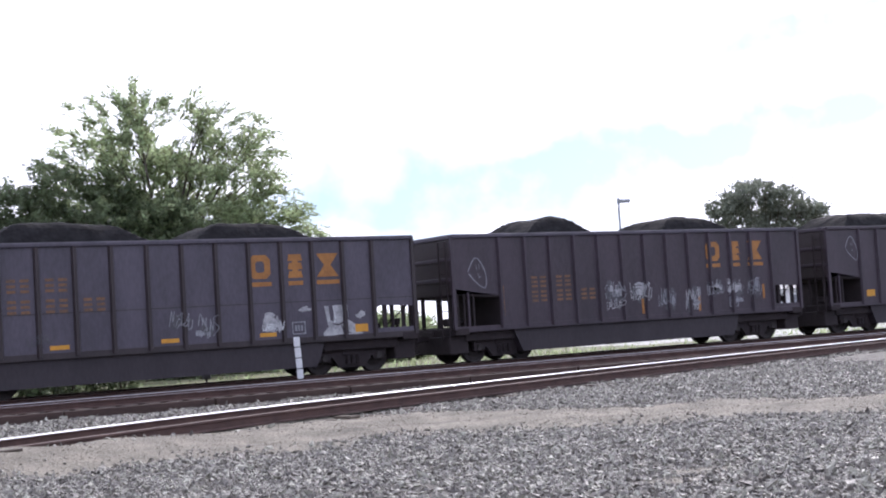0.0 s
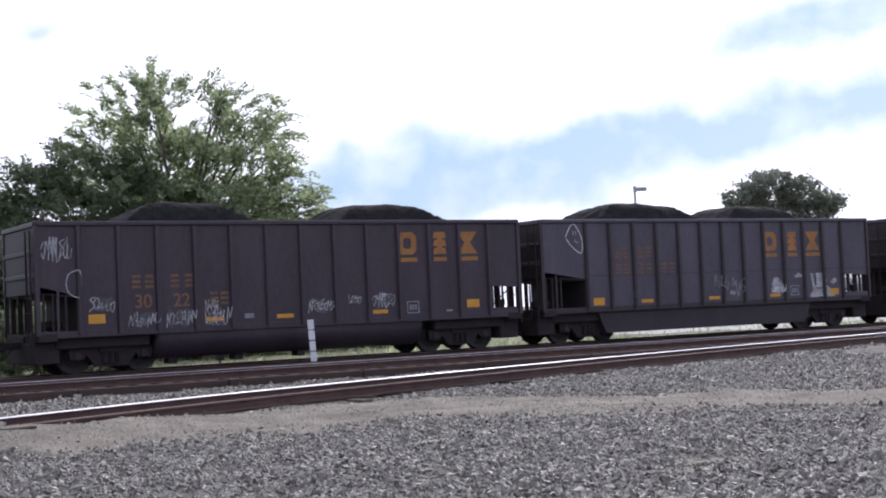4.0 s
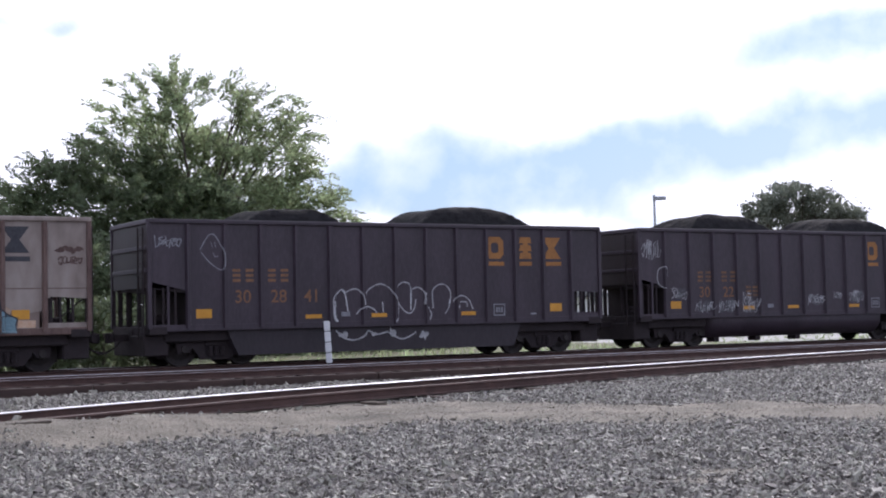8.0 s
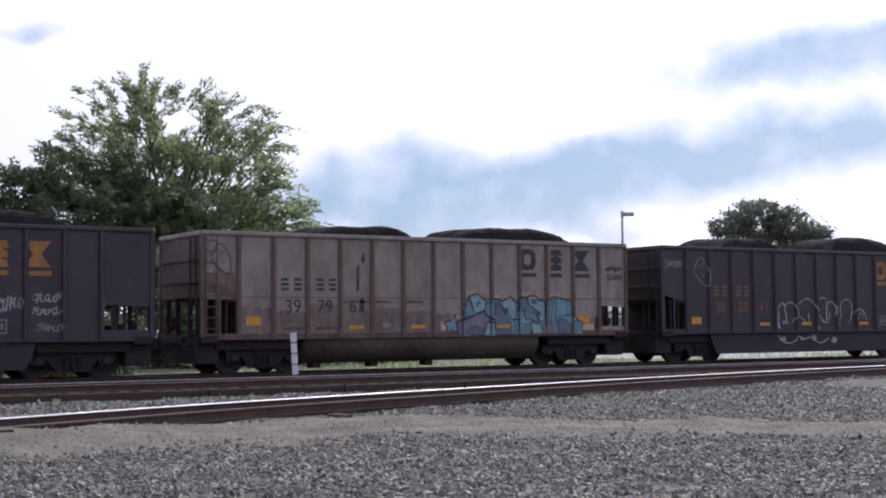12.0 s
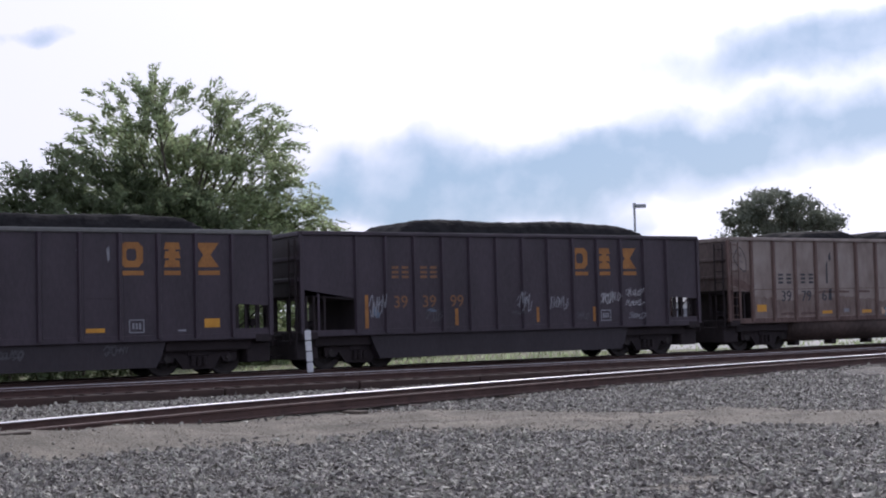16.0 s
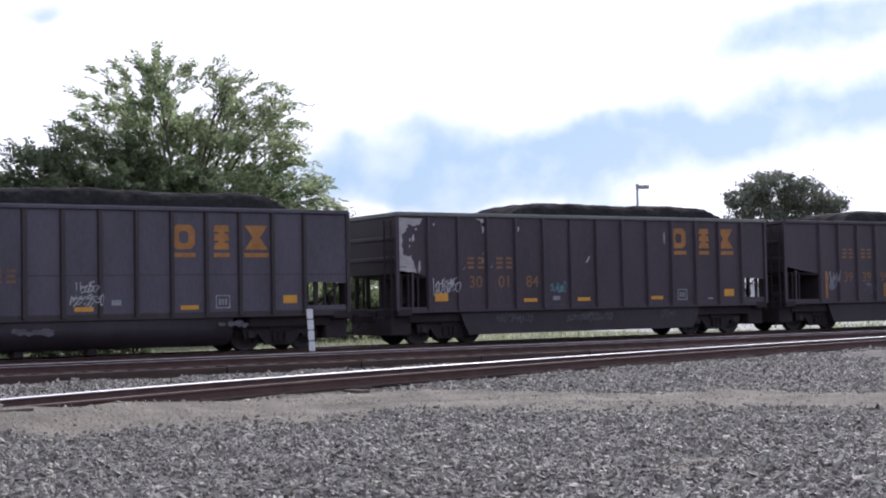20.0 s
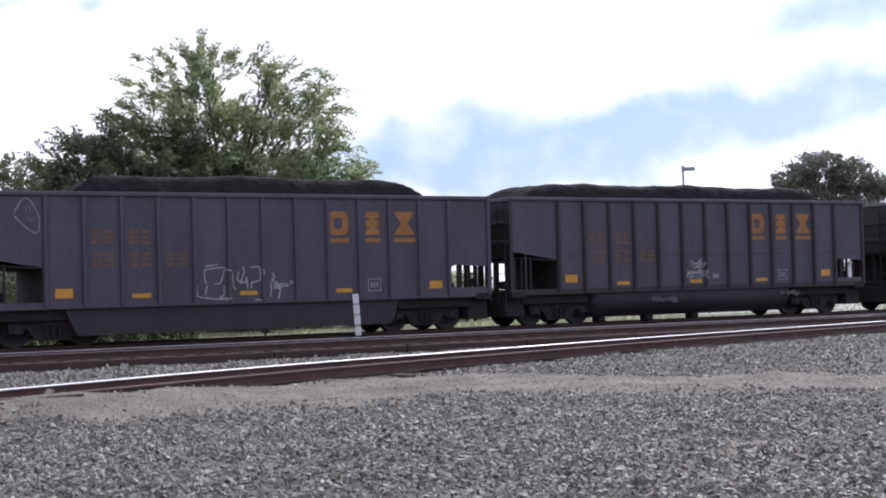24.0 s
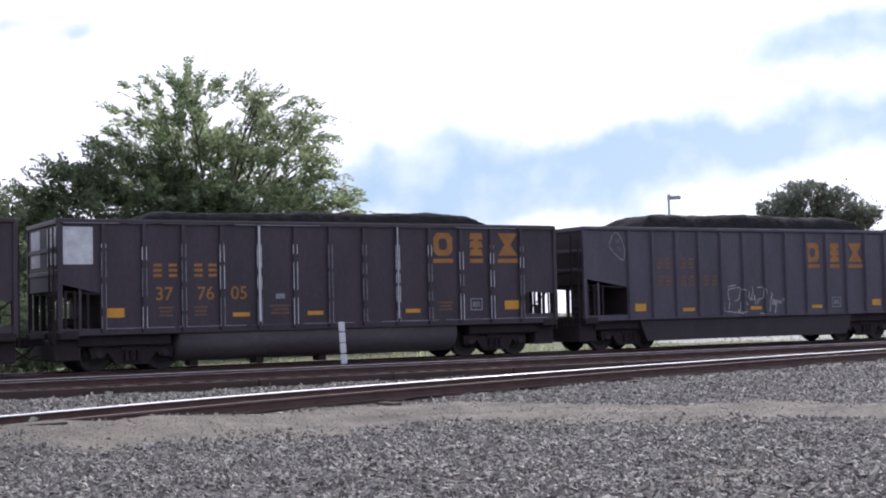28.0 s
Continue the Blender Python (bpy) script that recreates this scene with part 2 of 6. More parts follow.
M = {
    "gravel": material("gravel", (0.118, 0.107, 0.0915), (0.287, 0.268, 0.240), 0.6, scale=9, fine=60, bump=0.5, island=0.6, hues=0.1),
    "pebble": material("pebble", (0.12, 0.104, 0.083), (0.265, 0.23, 0.188), 0.8, scale=9, fine=60, bump=0.4, island=0.5),
    "gravel_bed": material("gravel_bed", (0.032, 0.028, 0.024), (0.12, 0.105, 0.09), 0.85, scale=2, fine=30, bump=1.0, depth=0.04),
    "grass": material("grass", (0.045, 0.062, 0.02), (0.20, 0.18, 0.10), 0.9, scale=0.7, fine=8, bump=0.6, depth=0.1),
    "dirt": material("dirt", (0.094, 0.082, 0.0635), (0.264, 0.236, 0.187), 0.92, scale=1.3, fine=26, bump=1.0, spread=0.5, depth=0.05),
    "coal": material("coal", (0.008, 0.0075, 0.0085), (0.022, 0.021, 0.023), 0.95, scale=3, fine=9, bump=0.35, depth=0.05, spec=0.1),
    "rail_side": material("rail_side", (0.048, 0.026, 0.023), (0.095, 0.05, 0.042), 0.85, scale=4, fine=50),
    "added_edge_strip": material("added_edge_strip", (0.03, 0.018, 0.015), (0.062, 0.036, 0.03), 0.85, scale=2, fine=20, bump=0.3, stretch=(0.3, 1, 1)),
    "rail_top": material("rail_top", (0.74, 0.73, 0.74), rough=0.42, metal=1.0, scale=2, fine=30, bump=0.02, spread=0.08),
    "rail_dull": material("rail_dull", (0.075, 0.046, 0.038), (0.135, 0.085, 0.07), 0.7, metal=0.0, scale=2, fine=30, bump=0.05),
    "rail_worn": material("rail_worn", (0.34, 0.31, 0.32), rough=0.38, metal=0.9, scale=2, fine=30, bump=0.02, spread=0.2),
    "tie": material("tie", (0.045, 0.034, 0.028), (0.10, 0.075, 0.06), 0.9, scale=3, fine=30, stretch=(1, 1, 4), random_tint=0.3),
    "black_paint": material("black_paint", (0.0242, 0.0157, 0.0233), (0.0465, 0.0308, 0.0446), 0.5, scale=1.2, fine=18, bump=0.12, stretch=(1, 1, 0.35)),
    "grey_paint": material("grey_paint", (0.043, 0.0352, 0.0505), (0.077, 0.064, 0.089), 0.5, scale=1.2, fine=18, bump=0.12, stretch=(1, 1, 0.35)),
    "brown_shade_paint": material("brown_shade_paint", (0.019, 0.012, 0.0145), (0.034, 0.0225, 0.026), 0.55, scale=1.2, fine=18, bump=0.12, stretch=(1, 1, 0.35)),
    "beige_paint": material("beige_paint", (0.172, 0.13, 0.114), (0.305, 0.26, 0.238), 0.6, scale=0.5, fine=3.5, bump=0.03, stretch=(1, 1, 0.5)),
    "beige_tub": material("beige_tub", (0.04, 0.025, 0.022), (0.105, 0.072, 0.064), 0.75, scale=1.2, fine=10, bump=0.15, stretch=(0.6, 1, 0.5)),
    "beige_rust": material("beige_rust", (0.068, 0.036, 0.032), (0.16, 0.104, 0.09), 0.7, scale=1.5, fine=14, bump=0.15, stretch=(1, 1, 0.3)),
    "underframe": material("underframe", (0.0148, 0.0092, 0.0112), (0.029, 0.0195, 0.022), 0.85, scale=3, fine=25),
    "tub_steel": material("tub_steel", (0.055, 0.045, 0.05), (0.09, 0.077, 0.083), 0.7, scale=1.2, fine=14, bump=0.1, stretch=(0.4, 1, 1)),
    "tub_grey": material("tub_grey", (0.10, 0.10, 0.10), (0.17, 0.165, 0.16), 0.6, scale=1.5, fine=20, bump=0.1, stretch=(0.4, 1, 1)),
    "wheel_steel": material("wheel_steel", (0.016, 0.012, 0.012), (0.038, 0.029, 0.028), 0.75, scale=5, fine=40),
    "beige_stain": material("beige_stain", (0.105, 0.066, 0.057), (0.235, 0.185, 0.165), 0.65, scale=1.4, fine=7, bump=0.05, stretch=(1, 1, 0.35)),
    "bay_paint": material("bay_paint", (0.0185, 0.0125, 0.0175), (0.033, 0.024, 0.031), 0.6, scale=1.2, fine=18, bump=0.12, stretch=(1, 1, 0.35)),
    "primer": material("primer", (0.27, 0.25, 0.255), (0.44, 0.42, 0.42), 0.7, scale=2.5, fine=25, bump=0.1),
    "chalk_mid": material("chalk_mid", (0.19, 0.19, 0.205), (0.45, 0.44, 0.46), 0.7, scale=4, fine=22, bump=0.05),
    # browner and darker than the sides, for the beige car's end sheets
    "beige_end": material("beige_end", (0.05, 0.033, 0.033), (0.15, 0.115, 0.105), 0.75, scale=0.7, fine=9, bump=0.1, stretch=(1, 1, 0.5)),
    "chalk_faint": material("chalk_faint", (0.045, 0.042, 0.05), (0.10, 0.097, 0.108), 0.7, scale=5, fine=25, bump=0.05),
    "logo_worn": material("logo_worn", (0.13, 0.065, 0.035), (0.235, 0.11, 0.048), 0.65, scale=4, fine=20, bump=0.05),
    "yellow": material("yellow", (0.46, 0.20, 0.014), (0.58, 0.285, 0.022), 0.4, scale=5, fine=30, bump=0.02),
    "logo_yellow": material("logo_yellow", (0.23, 0.095, 0.022), (0.36, 0.155, 0.034), 0.6, scale=3, fine=20, bump=0.05),
    "logo_faded": material("logo_faded", (0.085, 0.05, 0.036), (0.20, 0.098, 0.045), 0.7, scale=4, fine=20, bump=0.05),
    "logo_navy": material("logo_navy", (0.02, 0.02, 0.03), (0.045, 0.045, 0.055), 0.6, scale=4, fine=20),
    "white_paint": material("white_paint", (0.40, 0.41, 0.44), (0.66, 0.66, 0.68), 0.6, scale=5, fine=30, bump=0.05),
    "white_faded": material("white_faded", (0.13, 0.13, 0.15), (0.30, 0.30, 0.33), 0.7, scale=5, fine=25, bump=0.05),
    "spray_blue": material("spray_blue", (0.10, 0.19, 0.25), (0.22, 0.34, 0.41), 0.6, scale=2.5, fine=20, bump=0.03),
    "spray_pale": material("spray_pale", (0.165, 0.265, 0.32), (0.295, 0.39, 0.435), 0.6, scale=3, fine=20, bump=0.03),
    "spray_slate": material("spray_slate", (0.075, 0.10, 0.145), (0.14, 0.175, 0.235), 0.6, scale=2.5, fine=20, bump=0.03),
    "spray_mid": material("spray_mid", (0.085, 0.16, 0.20), (0.165, 0.265, 0.32), 0.6, scale=2.5, fine=20, bump=0.03),
    "spray_haze": material("spray_haze", (0.21, 0.155, 0.13), (0.46, 0.34, 0.25), 0.65, scale=1.6, fine=8, bump=0.03),
    "spray_violet": material("spray_violet", (0.13, 0.11, 0.17), (0.24, 0.20, 0.27), 0.6, scale=3, fine=20, bump=0.03),
    "spray_teal": material("spray_teal", (0.05, 0.16, 0.19), (0.14, 0.28, 0.32), 0.6, scale=3, fine=20, bump=0.03),
    "spray_peach": material("spray_peach", (0.46, 0.28, 0.17), (0.55, 0.40, 0.30), 0.6, scale=3, fine=20, bump=0.03),
    "post_white": material("post_white", (0.50, 0.50, 0.53), (0.70, 0.70, 0.72), 0.5, scale=5, fine=30, bump=0.05),
    "dark_metal": material("dark_metal", (0.03, 0.03, 0.035), (0.06, 0.06, 0.065), 0.5, metal=0.3, scale=5, fine=30),
    "steel_grey": material("steel_grey", (0.22, 0.23, 0.25), (0.32, 0.33, 0.35), 0.45, metal=0.6, scale=4, fine=30, bump=0.05),
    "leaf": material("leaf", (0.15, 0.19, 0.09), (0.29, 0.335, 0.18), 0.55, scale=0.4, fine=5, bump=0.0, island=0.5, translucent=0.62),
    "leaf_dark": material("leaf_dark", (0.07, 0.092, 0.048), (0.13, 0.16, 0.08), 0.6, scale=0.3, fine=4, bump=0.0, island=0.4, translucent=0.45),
    # haze over the distant trees is put into these greyer, lighter leaves
    "leaf_far": material("leaf_far", (0.105, 0.118, 0.09), (0.18, 0.198, 0.15), 0.6, scale=0.3, fine=4, bump=0.0, island=0.4, translucent=0.4),
    "bark": material("bark", (0.05, 0.04, 0.032), (0.11, 0.09, 0.07), 0.9, scale=3, fine=20, bump=0.8),
    "concrete": material("concrete", (0.24, 0.235, 0.225), (0.42, 0.41, 0.395), 0.9, scale=0.4, fine=6, bump=0.3),
    "siding": material("siding", (0.62, 0.62, 0.62), (0.76, 0.76, 0.75), 0.7, scale=1, fine=10, bump=0.1),
    "roof_grey": material("roof_grey", (0.14, 0.14, 0.15), (0.22, 0.22, 0.23), 0.8, scale=1, fine=10),
    "wood_post": material("wood_post", (0.08, 0.065, 0.05), (0.16, 0.13, 0.10), 0.9, scale=3, fine=30),
}


# ---- mesh helpers ----
def part(name, bm, mat, parent=None, label="", smooth=False):
    me = bpy.data.meshes.new(name)
    bm.to_mesh(me)
    bm.free()
    me.materials.append(M[mat])
    if smooth:
        me.shade_smooth()
    ob = new(name, me)
    ob.parent = parent
    if label:
        ob["label"] = label
    return ob


def reuse(name, me, parent, loc=(0, 0, 0), label=""):
    ob = new(name, me)
    ob.parent, ob.location = parent, loc
    if label:
        ob["label"] = label
    return ob


def fast_mesh(name, verts, faces, mat):
    """verts (n, 3) and faces (m, k) as numpy arrays."""
    me = bpy.data.meshes.new(name)
    m, k = faces.shape
    me.vertices.add(len(verts))
    me.vertices.foreach_set("co", verts.astype(np.float32).ravel())
    me.loops.add(m * k)
    me.loops.foreach_set("vertex_index", faces.astype(np.int32).ravel())
    me.polygons.add(m)
    me.polygons.foreach_set("loop_start", np.arange(0, m * k, k, dtype=np.int32))
    me.update(calc_edges=True)
    me.polygons.foreach_set("use_smooth", np.zeros(m, dtype=bool))
    me.materials.append(M[mat])
    return me


def box(bm, x0, x1, y0, y1, z0, z1, bevel=0.0):
    v = [bm.verts.new((x, y, z)) for x in (x0, x1) for y in (y0, y1) for z in (z0, z1)]
    f = [bm.faces.new([v[i] for i in q]) for q in ((0, 1, 3, 2), (4, 6, 7, 5), (0, 4, 5, 1), (2, 3, 7, 6), (0, 2, 6, 4), (1, 5, 7, 3))]
    if bevel:
        bmesh.ops.bevel(bm, geom=list({e for q in f for e in q.edges}), offset=bevel, segments=1, affect="EDGES")


def prism_xz(bm, pts, y0, y1):
    """An upright plate with the outline pts (x, z), from y0 to y1."""
    a = [bm.verts.new((x, y0, z)) for x, z in pts]
    b = [bm.verts.new((x, y1, z)) for x, z in pts]
    fa = bm.faces.new(a)
    fb = bm.faces.new(b[::-1])
    for i in range(len(pts)):
        j = (i + 1) % len(pts)
        bm.faces.new((a[j], a[i], b[i], b[j]))
    bmesh.ops.recalc_face_normals(bm, faces=list(bm.faces))
    return fa, fb


def tube(bm, p, q, r0, r1, n=8):
    p, q = Vector(p), Vector(q)
    d = (q - p).normalized()
    u = d.orthogonal().normalized()
    w = d.cross(u)
    ring = [[bm.verts.new(c + (u * math.cos(2 * math.pi * i / n) + w * math.sin(2 * math.pi * i / n)) * r) for i in range(n)] for c, r in ((p, r0), (q, r1))]
    for i in range(n):
        bm.faces.new((ring[0][i], ring[0][(i + 1) % n], ring[1][(i + 1) % n], ring[1][i]))
    bm.faces.new(ring[0][::-1])
    bm.faces.new(ring[1])


BAY = -1.42                # face of the hopper bays under the sill
RIB_X = []                # the ribs of the car being painted


def rib_rise(x, z):
    """How far a rib stands out of the side sheet at (x, z)."""
    if z < 1.03 or z > 3.8 or not RIB_X:
        return 0.0
    d = min(abs(x - r) for r in RIB_X)
    return 0.084 * max(0.0, min(1.0, (0.082 - d) / 0.034))


def stroke(bm, pts, width, y, closed=False):
    """A painted line along pts (x, z) on a wall at y, as one ribbon."""
    pts = [tuple(p) for p in pts] + ([tuple(pts[0])] if closed else [])
    fine = [pts[0]]
    for a, b in zip(pts, pts[1:]):
        k = max(1, int(math.hypot(b[0] - a[0], b[1] - a[1]) / 0.022))
        fine += [(a[0] + (b[0] - a[0]) * j / k, a[1] + (b[1] - a[1]) * j / k) for j in range(1, k + 1)]
    n = len(fine)
    left, right = [], []
    for i, (x, z) in enumerate(fine):
        a, b = fine[max(0, i - 1)], fine[min(n - 1, i + 1)]
        dx, dz = b[0] - a[0], b[1] - a[1]
        d = math.hypot(dx, dz)
        if d < 1e-4:
            dx, dz, d = 1.0, 0.4, 1.08
        hx, hz = -dz / d * width / 2, dx / d * width / 2
        yy = y - 0.0008 * (i % 5)
        left.append(bm.verts.new((x + hx, yy - rib_rise(x + hx, z + hz), z + hz)))
        right.append(bm.verts.new((x - hx, yy - rib_rise(x - hx, z - hz), z - hz)))
    for i in range(n - 1):
        bm.faces.new((left[i], left[i + 1], right[i + 1], right[i]))


# ---- ground and tracks ----
def smooth01(a, b, x):
    t = np.clip((x - a) / (b - a), 0, 1)
    return t * t * (3 - 2 * t)


# far rail of the curving siding: X, Y
SIDING = np.array(((-40, -4.5), (-24, 4.6), (-12, 11.3), (-4, 15.6), (4.25, 19.6), (8.24, 21.36), (13.6, 23.1), (21, 25.18), (29.9, 27.14), (42, 29.2), (56, 30.8), (75, 32.0), (100, 32.5), (160, 32.5)))


def siding_y(x, off=0.0):
    """Y of the siding's far rail at x (off: metres towards the camera, square to the rail)."""
    x = np.asarray(x, float)
    i = np.clip(np.searchsorted(SIDING[:, 0], x) - 1, 0, len(SIDING) - 2)
    tang = np.gradient(SIDING[:, 1], SIDING[:, 0])
    x0, x1 = SIDING[i, 0], SIDING[i + 1, 0]
    h = x1 - x0
    t = np.clip((x - x0) / h, 0, 1)
    y = (2 * t**3 - 3 * t**2 + 1) * SIDING[i, 1] + (t**3 - 2 * t**2 + t) * h * tang[i] + (-2 * t**3 + 3 * t**2) * SIDING[i + 1, 1] + (t**3 - t**2) * h * tang[i + 1]
    if off:
        d = (siding_y(x + 0.05) - siding_y(x - 0.05)) / 0.1
        y = y - off * np.sqrt(1 + d * d)
    return y


def road_far(x):
    return np.interp(x, (-60, -5, 5, 8.7, 12, 14.5, 17, 24, 60), (8, 19.4, 23.5, 22.3, 20.2, 17.6, 15.0, 9.0, -20))


def road_near(x):
    return np.interp(x, (-60, -5, 3.6, 5.5, 9.3, 11.6, 14, 24, 60), (2, 13.5, 16.6, 16.2, 16.2, 15.1, 12.6, 4.0, -26))


BARE = ((8.9, 9.7, 0.55, 0.45), (8.2, 9.3, 0.4, 0.3))


def dirt_mask(x, y, soft=1.0):
    w = 0.2 * np.sin(x * 1.7 + np.sin(y * 1.3)) + 0.16 * np.sin(x * 4.1 + y * 2.3) + 0.1 * np.sin(x * 9.7 - y * 5.1)
    road = smooth01(-0.45 * soft, 0.45 * soft, y + w - road_near(x)) * smooth01(-0.4 * soft, 0.4 * soft, road_far(x) + w * 0.6 - y)
    # bare patches in the gravel: place and half widths
    for px, py, rx, ry in BARE:
        road = np.maximum(road, 0.8 * smooth01(1.3, 0.3, np.hypot((x - px) / rx, (y - py) / ry) + 0.3 * w))
    return road


def ground_z(x, y):
    z = np.zeros_like(x)
    n = 0.02 * np.sin(x * 2.1 + 1.3 * np.sin(y * 1.7)) + 0.014 * np.sin(y * 3.3 + x * 1.1) + 0.01 * np.sin(x * 6.3 - y * 4.7)
    sy = siding_y(np.clip(x, -40, 160))
    near_bed = smooth01(sy - 4.0, sy - 2.4, y) * (x > -40)
    far_bed = smooth01(26.5, 29.5, y)
    bed = np.maximum(near_bed, far_bed) * (1 - smooth01(39.0, 42.5, y))
    yn = siding_y(np.clip(x, -40, 160), 1.505)
    # the ballast lies lower in front of the siding and in front of the middle track
    low = np.maximum(smooth01(sy + 0.25, sy + 0.8, y) * (1 - smooth01(31.02, 31.1, y)), 0.5 * (1 - smooth01(yn - 0.1, yn, y)))
    bed = bed * (1 - low)
    z = bed * 0.085 + n * (1 - 0.6 * bed) * (1 - smooth01(60, 90, np.hypot(x, y)))
    # dirt lies level with the siding's rails where the road crosses it
    cross = (1 - smooth01(4.0, 10.0, x)) * smooth01(yn - 1.9, yn - 0.35, y) * (1 - smooth01(yn - 0.12, yn - 0.03, y)) * (x > -20)
    # a shallow ditch between the siding and the middle track
    ditch = smooth01(sy + 0.4, sy + 1.6, y) * (1 - smooth01(31.02, 31.1, y)) * (x > -40)
    z = z + cross * 0.215 - ditch * 0.11
    return z


def build_ground():
    def axis(parts):
        out = []
        for a, b, s in parts:
            out += list(np.arange(a, b, s))
        return np.array(out)
    xs = axis(((-3000, -400, 400), (-400, -40, 30), (-40, -2, 2.0), (-2, 34, 0.14), (34, 70, 0.6), (70, 200, 5), (200, 3200, 300)))
    ys = axis(((-3000, -300, 300), (-300, -10, 20), (-10, 5, 1.5), (5, 31, 0.12), (31, 44, 0.35), (44, 120, 4), (120, 400, 20), (400, 4400, 300)))
    X, Y = np.meshgrid(xs, ys)
    Z = ground_z(X, Y)
    nx, ny = len(xs), len(ys)
    v = np.stack((X, Y, Z), -1).reshape(-1, 3)
    i = np.arange(ny * nx).reshape(ny, nx)
    f = np.stack((i[:-1, :-1], i[:-1, 1:], i[1:, 1:], i[1:, :-1]), -1).reshape(-1, 4)
    me = fast_mesh("ground", v, f, "gravel_bed")
    me.materials.append(M["dirt"])
    me.materials.append(M["grass"])
    me.materials.append(M["concrete"])
    c = v[f].mean(1)
    idx = np.where(dirt_mask(c[:, 0], c[:, 1]) > 0.5, 1, 0)
    idx = np.where((c[:, 1] > 40.5 + 0.6 * np.sin(c[:, 0] * 0.9)) | (c[:, 1] < -2) | (c[:, 0] < -45), 2, idx)
    # a paved lot on the far side
    idx = np.where((c[:, 1] > 46 + 1.5 * np.sin(c[:, 0] * 0.21)) & (c[:, 1] < 90) & (c[:, 0] > 0.78 * c[:, 1] + 2 * np.sin(c[:, 1] * 0.3)) & (c[:, 0] < 140), 3, idx)
    me.polygons.foreach_set("material_index", idx.astype(np.int32))
    me.shade_smooth()
    tagged(new("ground", me), "grey ballast gravel with a tan dirt track, grass and a paved lot beyond", "ground", kind="structure")


build_ground()


def stone_cloud(name, pts, size, label, mat="gravel", seed=1):
    """Many broken stones in one mesh: pts (n, 3), size the mean width."""
    rng = np.random.default_rng(seed)
    n = len(pts)
    base = np.array(((1, 0, 0), (-1, 0, 0), (0, 1, 0), (0, -1, 0), (0.1, 0, 0.8), (0, 0.1, -0.8), (0.65, 0.6, 0.3), (-0.6, -0.65, 0.35)), float)
    tri = np.array(((4, 0, 2), (4, 2, 1), (4, 1, 3), (4, 3, 0), (5, 2, 0), (5, 1, 2), (5, 3, 1), (5, 0, 3)) if len(pts) > 20000 and size < 0.05 else ((4, 0, 6), (4, 6, 2), (4, 2, 1), (4, 1, 7), (4, 7, 3), (4, 3, 0), (5, 6, 0), (5, 2, 6), (5, 1, 2), (5, 7, 1), (5, 3, 7), (5, 0, 3)))
    v = base[None] * (1 + rng.uniform(-0.38, 0.38, (n, 8, 3)))
    s = size * rng.lognormal(0, 0.32, (n, 1, 1)) * 0.5
    v = v * s * np.stack((rng.uniform(0.9, 1.8, n), rng.uniform(0.65, 1.05, n), rng.uniform(0.5, 0.9, n)), -1)[:, None]
    q = rng.normal(size=(n, 4))
    q[:, 1:3] *= 0.45
    q /= np.linalg.norm(q, axis=1, keepdims=True)
    w, x, y, z = q.T
    R = np.stack((np.stack((1 - 2 * (y * y + z * z), 2 * (x * y - z * w), 2 * (x * z + y * w)), -1),
                  np.stack((2 * (x * y + z * w), 1 - 2 * (x * x + z * z), 2 * (y * z - x * w)), -1),
                  np.stack((2 * (x * z - y * w), 2 * (y * z + x * w), 1 - 2 * (x * x + y * y)), -1)), 1)
    v = np.einsum("nij,nkj->nki", R, v) + pts[:, None]
    f = tri[None] + (np.arange(n) * 8)[:, None, None]
    ob = new(name, fast_mesh(name, v.reshape(-1, 3), f.reshape(-1, 3), mat))
    return tagged(ob, label, "gravel", kind="stuff")


def scatter(n, x0, x1, y0, y1, keep, seed):
    rng = np.random.default_rng(seed)
    x, y = rng.uniform(x0, x1, n), rng.uniform(y0, y1, n)
    # the wedge that the walk looks over
    a = np.degrees(np.arctan2(x, y))
    k = keep(x, y, rng.uniform(size=n)) & (a > 9) & (a < 56)
    x, y = x[k], y[k]
    return np.stack((x, y, ground_z(x, y) + rng.uniform(-0.004, 0.014, len(x))), -1)


